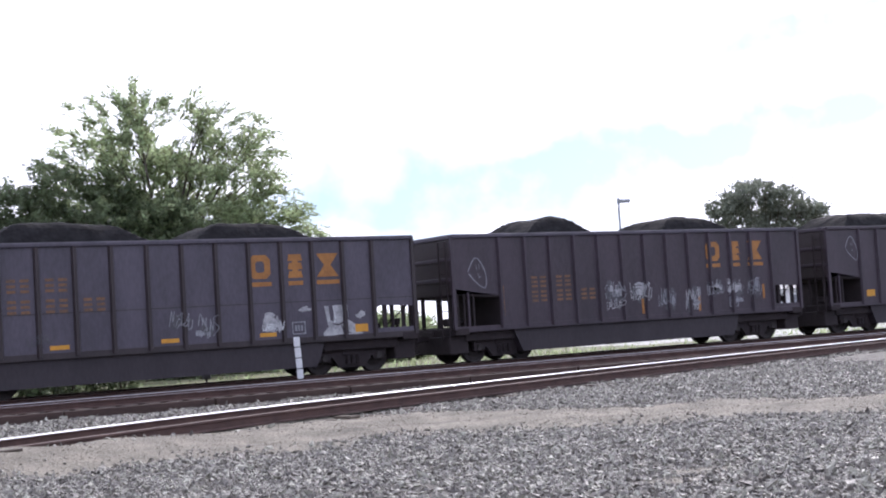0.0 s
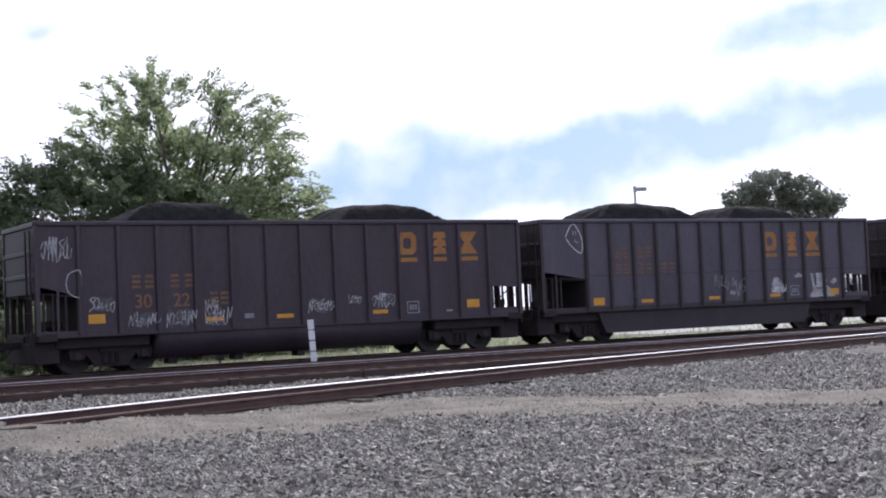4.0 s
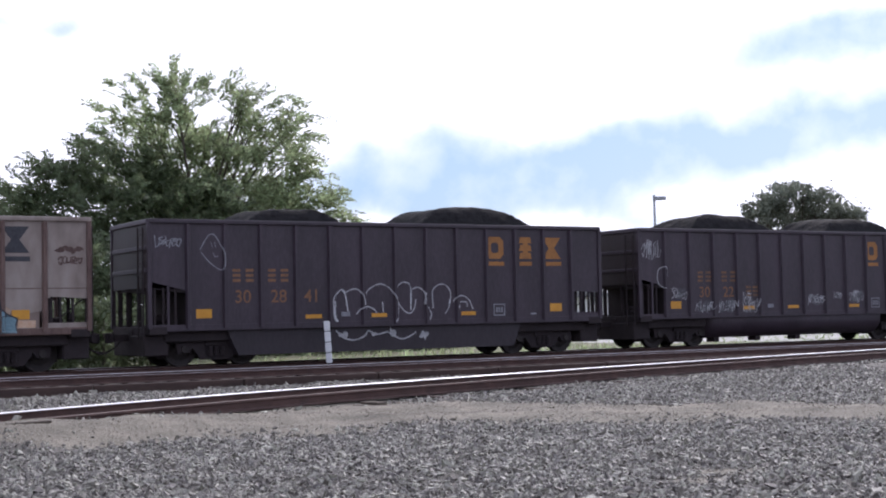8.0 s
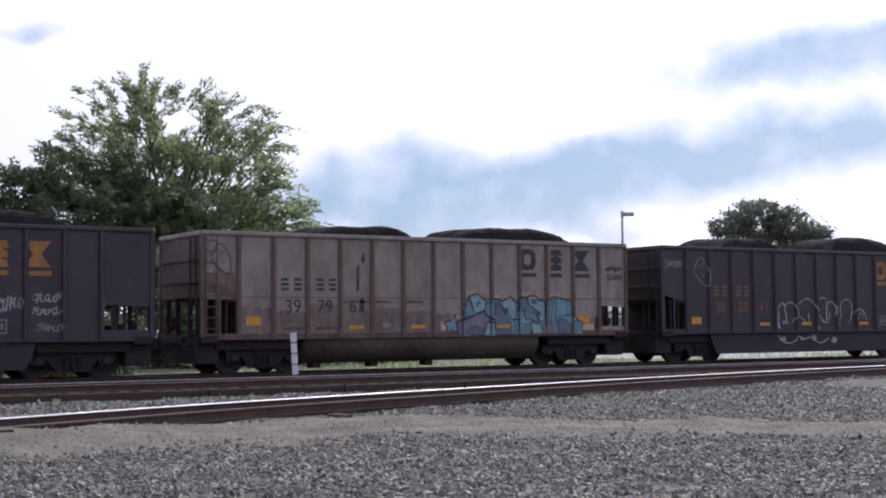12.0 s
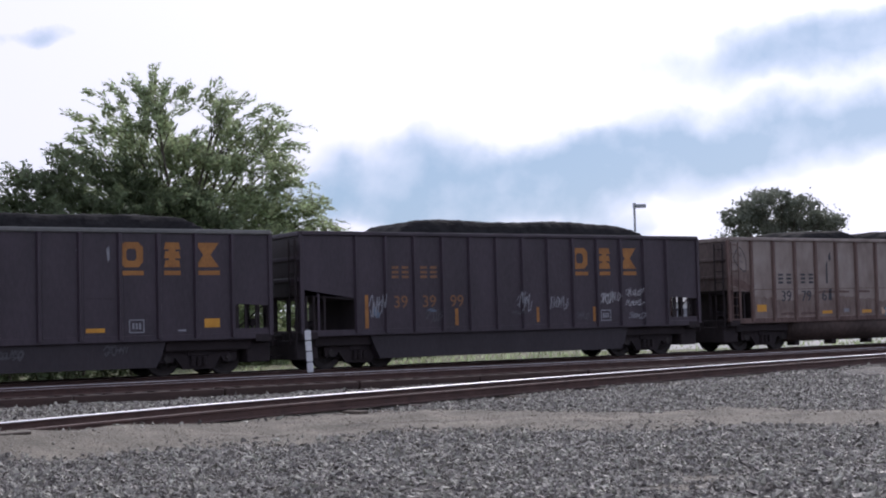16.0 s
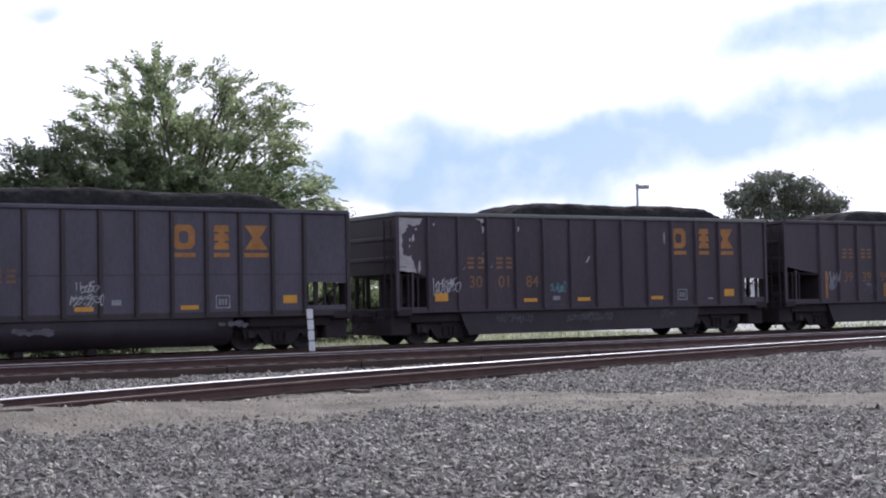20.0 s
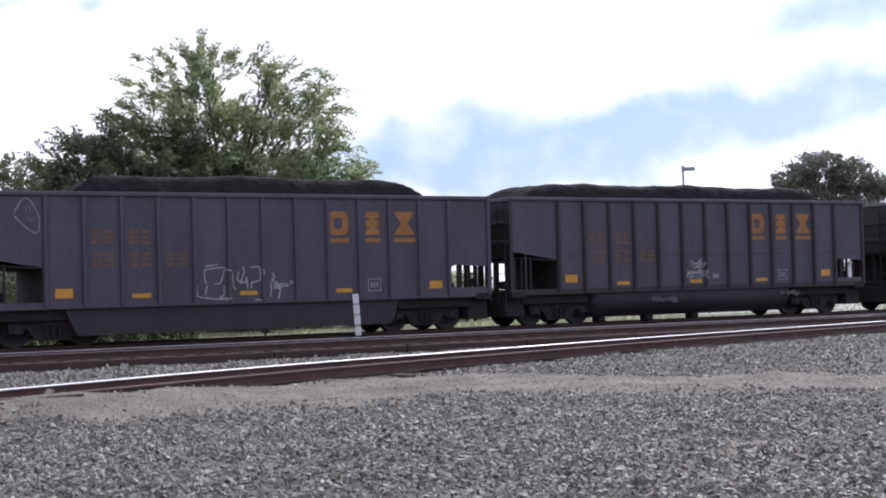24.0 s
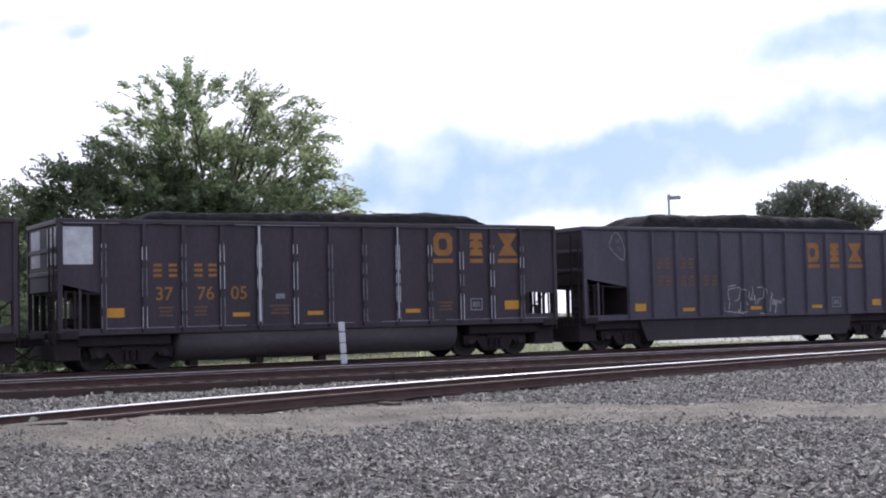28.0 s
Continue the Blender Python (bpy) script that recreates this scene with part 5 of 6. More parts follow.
    face_outline(c, -h + 0.55, 3.15, "logo_navy", 0.95)
    bm = bmesh.new()
    for dx in (0.1, 0.42):
        box(bm, -h + dx - 0.015, -h + dx + 0.015, SIDE - 0.09, SIDE - 0.06, 1.1, 3.75)
    for k in range(9):
        tube(bm, (-h + 0.1, SIDE - 0.075, 1.25 + 0.3 * k), (-h + 0.42, SIDE - 0.075, 1.25 + 0.3 * k), 0.013, 0.013, 6)
    part("side_ladder", bm, "beige_rust", c, "rusty grab ladder")
    poly_plate("rust_stain", c, [(-h + 0.06, 2.3), (-h + 1.0, 2.02), (-h + 1.0, 2.25), (-h + 0.7, 2.42), (-h + 0.3, 2.5), (-h + 0.06, 2.66)], "beige_rust", "dark rust stain")
    rng = random.Random(58)
    edges = [-h + 0.08] + RIB_X + [h - 1.2]
    for k, (a, b) in enumerate(zip(edges, edges[1:])):
        lift = (0.75, 0.7, 0.62, 0.8, 0.66, 0.7, 0.6, 0.5, 0.5, 0.45, 0.5, 0.4, 0.4, 0.4)[k] if k < 14 else 0.4
        lo = 2.05 if k == 0 else 1.13
        n = 7
        rag = [(a + 0.08 + (b - a - 0.16) * i / n, lo + lift * rng.uniform(0.92, 1.08)) for i in range(n + 1)]
        poly_plate("rust_film", c, [(b - 0.08, lo), (a + 0.08, lo)] + rag, "beige_stain", "brownish rust film", y=SIDE - 0.0015)
    for k, (a, b) in enumerate(((-9.6, 2.0), (-8.5, 2.0), (-11.3, 1.25), (-12.3, 1.25), (-10.4, 2.0))):
        poly_plate("rust_stain", c, [(at(5, a) - 0.4, b - 0.05), (at(5, a) + 0.4, b - 0.04), (at(5, a) + 0.38, b + 0.02), (at(5, a) - 0.1, b + 0.05), (at(5, a) - 0.4, b + 0.02)], "beige_rust")
    poly_plate("dark_streak", c, [(at(5, -10.38), 2.3), (at(5, -10.3), 2.3), (at(5, -10.28), 3.1), (at(5, -10.36), 3.0)], "logo_navy", "dark paint run")
    poly_plate("dark_streak", c, [(at(5, -10.2), 3.1), (at(5, -10.1), 3.15), (at(5, -10.12), 3.45), (at(5, -10.22), 3.3)], "logo_navy")
    poly_plate("dark_streak", c, [(at(5, -10.3), 1.7), (at(5, -10.12), 1.7), (at(5, -10.12), 2.1), (at(5, -10.25), 2.08)], "logo_navy")
    # the sprayed piece, in metres across from the car's corner and up from the rail
    star = ((-6.82, 1.69), (-6.77, 1.43), (-6.73, 1.1), (-6.93, 1.22), (-7.15, 1.09), (-7.07, 1.32), (-7.25, 1.42), (-6.99, 1.46))
    body = ((-6.73, 1.06), (-6.73, 1.49), (-6.52, 1.52), (-6.55, 1.79), (-6.44, 2.04), (-6.32, 2.14), (-6.27, 2.24), (-5.99, 2.31), (-5.81, 2.16), (-5.67, 2.09), (-5.55, 2.15), (-5.24, 2.13), (-5.07, 2.08), (-4.78, 2.21), (-4.61, 2.09), (-4.53, 2.02), (-4.44, 2.21), (-4.14, 2.2), (-4.07, 2.25), (-3.82, 2.25), (-3.69, 2.13), (-3.47, 2.1), (-3.19, 2.19), (-3.11, 2.24), (-2.58, 2.13), (-2.42, 2.07), (-2.38, 1.64), (-2.15, 1.49), (-1.95, 1.41), (-2, 1.24), (-1.95, 1.05))
    shapes = (
        (((-6.55, 1.55), (-6.52, 1.87), (-6.41, 2.06), (-6.29, 2.11), (-6.14, 1.79), (-6.15, 1.65)), "spray_mid"),
        (((-6.27, 2.23), (-5.99, 2.31), (-5.78, 2.15), (-5.67, 2.06), (-5.75, 1.79), (-6.11, 1.71), (-6.2, 1.97)), "spray_pale"),
        (((-5.99, 2.06), (-5.87, 2.04), (-6.03, 1.9)), "spray_mid"),
        (((-6.72, 1.47), (-6.45, 1.5), (-6.11, 1.63), (-5.78, 1.76), (-5.59, 1.57), (-5.44, 1.47), (-5.7, 1.43), (-5.8, 1.06), (-6.7, 1.07)), "spray_violet"),
        (((-6.29, 1.27), (-6.05, 1.33), (-5.81, 1.24), (-5.84, 1.06), (-6.31, 1.07)), "spray_slate"),
        (((-5.67, 2.01), (-5.4, 2.09), (-5.32, 1.87), (-5.38, 1.5), (-5.66, 1.65), (-5.75, 1.79)), "spray_mid"),
        (((-5.65, 1.43), (-5.44, 1.42), (-5.32, 1.06), (-5.74, 1.06)), "spray_pale"),
        (((-5.37, 2.02), (-5.2, 2.06), (-5.01, 1.79), (-4.78, 1.42), (-4.7, 1.05), (-5.24, 1.06), (-5.35, 1.42)), "spray_slate"),
        (((-5.11, 2.05), (-4.78, 2.2), (-4.59, 2.05), (-4.55, 1.8), (-4.61, 1.5), (-4.73, 1.5), (-4.89, 1.82), (-4.97, 1.74), (-5.06, 1.87)), "spray_pale"),
        (((-4.45, 2.18), (-4.14, 2.17), (-4.07, 1.92), (-4.26, 1.76), (-4.45, 1.76)), "spray_slate"),
        (((-4.61, 1.38), (-4.26, 1.38), (-4.04, 1.42), (-3.98, 1.04), (-4.61, 1.05)), "spray_mid"),
        (((-4.11, 2.22), (-3.82, 2.23), (-3.69, 2.1), (-3.48, 2.07), (-3.43, 1.64), (-3.56, 1.42), (-3.69, 1.49), (-3.75, 1.76), (-3.95, 1.92), (-4.06, 1.95)), "spray_pale"),
        (((-4.01, 2.14), (-3.82, 2.14), (-3.77, 2.02), (-3.95, 1.98)), "spray_slate"),
        (((-4.23, 1.76), (-4.04, 1.84), (-3.82, 1.72), (-3.69, 1.42), (-3.82, 1.42), (-4.04, 1.57), (-4.2, 1.5)), "spray_mid"),
        (((-3.98, 1.42), (-3.66, 1.37), (-3.56, 1.19), (-3.59, 1.07), (-3.95, 1.07)), "spray_pale"),
        (((-3.4, 2.02), (-3.17, 2.15), (-3.11, 2.02), (-3.24, 1.42), (-3.37, 1.57)), "spray_mid"),
        (((-3.09, 2.19), (-2.62, 2.1), (-2.58, 1.8), (-2.62, 1.64), (-2.91, 1.6), (-2.98, 1.41), (-3.04, 1.49), (-2.98, 2.02)), "spray_blue"),
        (((-3.56, 1.34), (-3.24, 1.45), (-3.14, 1.19), (-3.01, 1.06), (-3.56, 1.07)), "spray_violet"),
        (((-2.91, 1.55), (-2.62, 1.49), (-2.42, 1.34), (-2.39, 1.06), (-2.95, 1.06)), "spray_slate"),
        (((-2.35, 1.46), (-2.12, 1.47), (-1.95, 1.39), (-2, 1.24), (-1.97, 1.08), (-2.32, 1.09)), "spray_mid"))
    accents = (((-5.04, 1.84), (-4.89, 1.85), (-4.98, 1.7)), ((-4.7, 1.51), (-4.44, 1.51)), ((-2.62, 1.63), (-2.45, 1.67)), ((-6.52, 1.52), (-6.14, 1.63), (-5.75, 1.78), (-5.66, 1.65), (-5.41, 1.5), (-5.32, 1.26)), ((-4.45, 2.02), (-4.51, 1.76)), ((-3.43, 2.04), (-3.47, 1.64)), ((-4.04, 1.42), (-3.98, 1.07)), ((-3.69, 1.76), (-3.63, 1.64), (-3.79, 1.8)))
    glints = (((-5.37, 1.99), (-5.38, 1.65), (-5.29, 1.42)), ((-3.24, 1.87), (-3.27, 1.42)), ((-2.99, 1.87), (-2.99, 1.37)), ((-2.42, 2.03), (-2.43, 1.57), (-2.4, 1.41)), ((-4.2, 1.42), (-4.04, 1.37), (-4.03, 1.16)), ((-5.74, 1.04), (-5.35, 1.03)), ((-6.58, 1.05), (-6.27, 1.04)), ((-6.11, 2.2), (-5.99, 2.26), (-5.82, 2.13)), ((-2.35, 1.09), (-1.98, 1.08)))
    x = at(5, -0.21)
    low = lambda p, z=0.985: [(x + a, max(b - 0.045, z)) for a, b in p]
    halo = [(-6.95, 1.14), (-6.95, 1.62)] + [(a - 0.08 if a < -6.0 else a + 0.06, b + 0.14) for a, b in body[2:-3]] + [(-2.13, 1.5), (-2.13, 1.14)]
    poly_plate("graffiti", c, low(halo, 1.13), "spray_haze", "thin peach sprayed halo", y=SIDE - 0.003)
    poly_plate("graffiti", c, [(x - 1.95, 1.13), (x - 1.5, 1.13), (x - 1.5, 1.31), (x - 1.93, 1.32)], "spray_peach", y=SIDE - 0.0065)
    poly_plate("graffiti", c, [(x - 7.3, 1.16), (x - 7.14, 1.16), (x - 7.05, 1.34), (x - 7.22, 1.42), (x - 7.3, 1.4)], "spray_peach", y=SIDE - 0.0065)
    poly_plate("graffiti", c, low(body), "spray_blue", "blue sprayed lettering shapes", y=SIDE - 0.0115)
    poly_plate("graffiti_star", c, low(star), "spray_blue", "blue sprayed star", y=SIDE - 0.0115)
    for k, (p, mt) in enumerate(shapes):
        poly_plate("graffiti_shape", c, low(p, 0.99), mt, y=SIDE - 0.0155 - 0.0011 * k)
    # the same paint where it crosses the faces of the posts
    for r in RIB_X:
        if not body[1][0] < r - x < body[-1][0]:
            continue
        top = float(np.interp(r - x, [p[0] for p in body[1:-1]], [p[1] - 0.045 for p in body[1:-1]]))
        n = 5
        d = (top - 1.03) / n
        for k in range(n):
            z = 1.03 + d * (k + 0.5)
            mt = "spray_blue"
            for p, m in shapes:
                odd = False
                for (a0, b0), (a1, b1) in zip(p, p[1:] + p[:1]):
                    if (b0 > z + 0.045) != (b1 > z + 0.045) and r - x < a0 + (z + 0.045 - b0) / (b1 - b0) * (a1 - a0):
                        odd = not odd
                mt = m if odd else mt
            plate("graffiti_strip", c, r, z, 0.08, d, mt, y=SIDE - 0.0855)
    line_part(c, low(body[1:-1], 1.0), 0.036, SIDE - 0.0405, "logo_navy")
    line_part(c, low(star, 1.0), 0.026, SIDE - 0.0405, "logo_navy", True)
    for p, mt in shapes:
        line_part(c, low(p, 1.0), 0.014 if mt != "spray_pale" else 0.02, SIDE - 0.0415, "logo_navy", True)
    for p in accents:
        line_part(c, low(p), 0.045, SIDE - 0.0425, "logo_navy")
    for p in glints:
        line_part(c, low(p, 1.0), 0.024, SIDE - 0.0445, "spray_pale")
    plate("reflector", c, h - 4.95, 1.26, 0.5, 0.11, "yellow", y=SIDE - 0.05)
    smear(c, h - 0.95, h - 0.15, 2.95, 3.25, 56, "beige_rust")
    scribble(c, h - 0.8, h - 0.2, 2.7, 2.95, 57, "beige_rust", 0.04)
    CARS.append(c)
    # 6
    c = make_car("black_paint", "black coal hopper car with orange strips, one long coal heap", [(-4.4, 5.4, 0.30)], 16, wide=True)
    logo(c, (at(6, -5.3), at(6, -4.3), at(6, -3.35)), 3.17, "logo_yellow")
    mids = [-h + 1.75 + 0.971 * (i + 0.5) for i in (1, 2, 3)]
    marks(c, [x + d for x in mids[:2] for d in (-0.17, 0.17)], 2.75, "logo_worn")
    for tx, x in zip(("39", "39", "99"), mids):
        digits("car_number", c, tx, x, 1.9, 0.36, "logo_worn")
    reflectors(c, [(at(6, -13.03), 1.62, 0.11, 0.95), (at(6, -9.97), 1.41, 0.11, 0.5), (at(6, -6.98), 1.42, 0.1, 0.46), (at(6, -4.77), 1.4, 0.1, 0.46), (at(6, -1.66), 1.7, 0.1, 0.98)], "logo_yellow")
    smear(c, at(6, -12.92), at(6, -12.55), 1.4, 1.75, 66, "spray_slate")
    smear(c, at(6, -11.05), at(6, -10.62), 1.52, 1.72, 67, "spray_slate")
    for i, (a, b, z0, z1, m) in enumerate(((-12.92, -12.42, 1.4, 2.15, "white_faded"), (-11.06, -10.5, 1.22, 1.75, "chalk_faint"), (-7.76, -7.22, 1.5, 2.15, "white_faded"), (-7.95, -7.4, 1.42, 1.56, "chalk_faint"),
                                            (-6.55, -5.78, 1.52, 2.0, "white_faded"), (-5.5, -5.0, 1.22, 1.5, "chalk_faint"), (-4.48, -3.72, 1.7, 2.14, "chalk_mid"), (-3.45, -2.74, 1.92, 2.24, "chalk_mid"), (-3.44, -2.76, 1.62, 1.86, "chalk_mid"), (-3.34, -2.72, 1.2, 1.45, "white_faded"))):
        scribble(c, at(6, a), at(6, b), z0, z1, 60 + i, m)
    placard(c, at(6, -4.3), 1.35)
    CARS.append(c)
    # 7
    c = make_car("black_paint", "black coal hopper car with peeled white patch, long coal heap", [(-3.4, 5.8, 0.27)], 17, chord_mat="tub_grey")
    common(c, 7)
    logo(c, (h - 3.97, h - 2.85, h - 1.87), 3.23, "logo_yellow")
    marks(c, [at(7, x) for x in (-12.05, -11.68, -11.0, -10.65)], 2.42, "logo_worn")
    for t, x in (("30", -11.88), ("01", -10.82), ("84", -9.79)):
        digits("car_number", c, t, at(7, x), 1.86, 0.36, "logo_worn")
    x = at(7, -14.55)
    rng = random.Random(70)
    edge = [(0, 3.76), (0.82, 3.74), (0.74, 3.56), (0.55, 3.51), (0.35, 3.55), (0.27, 3.35), (0.11, 3.25), (0.12, 2.88), (0.14, 2.65), (0.34, 2.61), (0.42, 2.65), (0.54, 2.28), (0.6, 2.13), (0.26, 2.16), (0, 2.2)]
    peel = []
    for (a0, b0), (a1, b1) in zip(edge, edge[1:]):
        peel += [(a0, b0)] + [(a0 + (a1 - a0) * k / 4 + rng.uniform(-0.03, 0.03), b0 + (b1 - b0) * k / 4 + rng.uniform(-0.025, 0.025)) for k in (1, 2, 3)]
    poly_plate("peeled_patch", c, [(x + a, b) for a, b in peel + edge[-1:]], "primer", "peeled pale primer patch")
    for px, pz, sx, sz in ((0.5, 3.15, 0.05, 0.12), (0.39, 3.1, 0.03, 0.06), (0.7, 2.31, 0.045, 0.2), (0.38, 2.92, 0.02, 0.04), (1.22, 3.56, 0.03, 0.05), (0.6, 3.42, 0.04, 0.04)):
        poly_plate("peeled_patch", c, [(x + px - sx, pz - sz * 0.4), (x + px - sx * 0.2, pz - sz), (x + px + sx, pz - sz * 0.3), (x + px + sx * 0.5, pz + sz), (x + px - sx * 0.6, pz + sz * 0.6)], "primer")
    plate("peel_seam", c, x + 0.13, 2.3, 0.3, 0.02, "black_paint", y=SIDE - 0.0095)
    for xx, z0, z1 in ((-11.6, 3.3, 3.68), (-11.62, 2.42, 2.58), (-11.61, 2.66, 2.74), (-10.3, 3.35, 3.55), (-5.2, 3.22, 3.44), (-4.42, 3.02, 3.46), (-12.5, 2.2, 2.3), (-12.3, 2.22, 2.28), (-11.3, 2.25, 2.36)):
        poly_plate("peeled_streak", c, [(at(7, xx), z0), (at(7, xx) + 0.05, z0 + 0.1), (at(7, xx) + 0.045, z1), (at(7, xx) - 0.04, z1 - 0.08)], "primer" if z1 > 3.5 else "white_faded")
    poly_plate("peeled_streak", c, [(at(7, -11.85), 3.76), (at(7, -11.56), 3.74), (at(7, -11.55), 3.5), (at(7, -11.62), 3.55), (at(7, -11.66), 3.68)], "primer")
    poly_plate("peeled_streak", c, [(at(7, -7.7), 2.42), (at(7, -7.62), 2.45), (at(7, -7.5), 2.64), (at(7, -7.58), 2.6)], "primer")
    scribble(c, at(7, -13.38), at(7, -12.5), 1.45, 1.98, 71, "chalk_mid", 0.04)
    scribble(c, at(7, -9.1), at(7, -8.5), 1.45, 1.85, 72, "spray_teal")
    scribble(c, at(7, -11.1), at(7, -9.7), 0.56, 0.9, 73, "chalk_faint", y=BAY)
    scribble(c, at(7, -4.5), at(7, -3.9), 0.6, 0.88, 75, "chalk_faint", y=BAY)
    scribble(c, at(7, -8.4), at(7, -6.6), 0.55, 0.86, 74, "chalk_faint", 0.04, y=BAY)
    CARS.append(c)
    # 8
    c = make_car("grey_paint", "dark grey coal gondola with rusty ribs, one coal heap", [(-7.0, 5.9, 0.34)], 18, wide=True, tub=True, wing=True, tub_mat="bay_paint", rib_mat="brown_shade_paint", deep=0.18)
    wide_marks(c, "logo_yellow")
    wide_numbers(c, 2.65, 2.1)
    smear(c, at(8, -8.0), at(8, -7.2), 1.3, 1.85, 84, "chalk_faint")
    scribble(c, at(8, -8.0), at(8, -7.15), 1.28, 1.72, 81, "chalk_mid", 0.034)
    scribble(c, at(8, -7.85), at(8, -7.3), 1.62, 1.96, 85, "chalk_mid", 0.034)
    smear(c, at(8, -9.5), at(8, -8.4), 0.55, 0.8, 82, "chalk_faint")
    smear(c, at(8, -4.0), at(8, -3.0), 0.65, 0.9, 83, "chalk_faint")
    CARS.append(c)
    # 9
    c = make_car("grey_paint", "dark grey coal hopper car with white outline graffiti", [(-5.1, 5.5, 0.37)], 19, wide=True)
    wide_marks(c, "logo_yellow", 1.34)
    wide_numbers(c, 2.75, 2.18)
    face_outline(c, -h + 1.3, 3.3, "white_faded")
    outlines(c, at(9, 0), 0, (
        ((-8.23, 1.88), (-7.89, 1.93), (-7.68, 1.93), (-7.73, 1.71), (-7.8, 1.52), (-7.98, 1.49)), ((-8.23, 1.88), (-8.26, 1.72), (-8.2, 1.5)), ((-8.44, 1.5), (-8.47, 1.3), (-8.49, 1.2), (-8.31, 1.14)),
        ((-7.69, 1.88), (-7.48, 1.84), (-7.45, 1.7), (-7.46, 1.45), (-7.38, 1.34)), ((-8.27, 1.14), (-7.95, 1.1), (-7.51, 1.11)), ((-8.23, 1.97), (-7.88, 2.02)), ((-8.18, 1.46), (-8.23, 1.21)), ((-7.7, 1.45), (-7.71, 1.2), (-7.83, 1.13)),
        ((-7.15, 1.95), (-7.12, 1.78), (-7.23, 1.54), (-7.09, 1.51), (-7.06, 1.68), (-7.03, 1.35)), ((-7.28, 1.82), (-7.33, 1.61), (-7.21, 1.49)), ((-6.95, 1.92), (-6.7, 1.95), (-6.66, 1.78), (-6.67, 1.57), (-6.92, 1.52), (-6.93, 1.35)),
        ((-6.66, 1.88), (-6.58, 1.84), (-6.58, 1.71)), ((-6.31, 1.77), (-6.25, 1.67), (-6.34, 1.56), (-6.17, 1.49), (-6.09, 1.28), (-6.15, 1.04)), ((-6.36, 1.51), (-6.35, 1.29), (-6.39, 1.12)), ((-6.09, 1.47), (-5.86, 1.45), (-5.86, 1.4), (-6.05, 1.4)),
        ((-6.83, 1.06), (-6.48, 1.01))), "chalk_mid", width=0.036, label="sprayed angular outline shape", rounded=False, y=SIDE - 0.008)
    scribble(c, at(9, -8.2), at(9, -7.6), 1.02, 1.1, 91, "chalk_mid", 0.02)
    plate("stencil", c, at(9, -5.7), 1.5, 0.2, 0.1, "white_faded")
    CARS.append(c)
    # 10: a longer body
    HL = 7.62
    h = HL
    c = make_car("black_paint", "black coal gondola with chalky posts and white end panels", [(-5.6, -0.4, 0.13), (-1.6, 5.5, 0.2)], 20, tub=True, tub_mat="tub_steel", deep=0.2, ribs=(-6.49, 1.07))
    reflectors(c, [(at(10, -12.85), 1.51, 0.46, 0.24), (at(10, -0.68), 1.51, 0.5, 0.26)])
    reflectors(c, [(at(10, x), 1.40, 0.48, 0.11) for x in (-9.4, -7.2, -4.1)])
    logo(c, (at(10, -3.05), at(10, -1.9), at(10, -0.78)), 3.33, "logo_yellow", 1.02)
    marks(c, [at(10, x) for x in (-11.72, -11.3, -10.6, -10.2)], 2.6, "logo_yellow")
    for t, x in (("37", -11.55), ("76", -10.4), ("05", -9.45)):
        digits("car_number", c, t, at(10, x), 2.0, 0.36, "logo_yellow")
    placard(c, at(10, -1.93), 1.55)
    plate("stencil", c, at(10, -8.25), 1.88, 0.27, 0.14, "white_faded")
    for xx, ww in ((-11.5, 0.4), (-10.55, 0.38), (-8.25, 0.6), (-3.0, 0.5)):
        for k in range(3):
            plate("stencil", c, at(10, xx), 1.62 - 0.1 * k, ww * (1.0, 0.8, 0.9)[k], 0.045, "logo_faded")
    plate("panel_patch", c, at(10, -13.8), 3.24, 0.76, 0.96, "white_paint", "white painted panel")
    for y0, y1 in ((-1.3, -0.45), (0.3, 1.2)):
        bm = bmesh.new()
        box(bm, -h - 0.012, -h - 0.003, y0, y1, 2.75, 3.72)
        part("panel_patch", bm, "white_paint", c, "white painted end panel")
    for i in range(13):
        x = -6.49 + 1.07 * i
        for s in (-0.06, 0.055):
            rng = random.Random(100 + i)
            z = 1.1
            while z < 3.25:
                d = min(rng.uniform(0.25, 0.8), 3.3 - z)
                bm = bmesh.new()
                prism_xz(bm, [(x + s - 0.009, z), (x + s + 0.009, z + 0.03), (x + s + 0.007, z + d), (x + s - 0.009, z + d - 0.04)], SIDE - 0.093, SIDE - 0.08)
                part("worn_edge", bm, "white_paint" if rng.random() < 0.45 else "white_faded", c)
                z += d + rng.uniform(0.05, 0.25)
    rng = random.Random(77)
    for z, y in ((1.11, SIDE - 0.07), (3.815, SIDE - 0.075)):
        x = -h + (1.15 if z < 2 else 0.1)
        while x < h - 1.0:
            d = rng.uniform(0.5, 2.2)
            plate("worn_edge", c, x + d / 2, z, d, 0.022, "white_faded" if rng.random() < 0.6 else "chalk_faint", y=y)
            x += d + rng.uniform(0.03, 0.3)
    for i in (4, 8):
        plate("white_stripe", c, -6.49 + 1.07 * i, 2.5, 0.055 if i == 4 else 0.03, 2.6, "white_paint", "white painted post", y=SIDE - 0.088)
    CARS.append(c)
    # 11
    HL = 7.4
    h = HL
    c = make_car("black_paint", "black coal hopper car at the tail of the view", two(-5.2, -0.5, 0.6, 5.0), 21)
    common(c, 11)
    logo(c, (h - 3.97, h - 2.85, h - 1.87), 3.23, "logo_yellow")
    CARS.append(c)


build_cars()


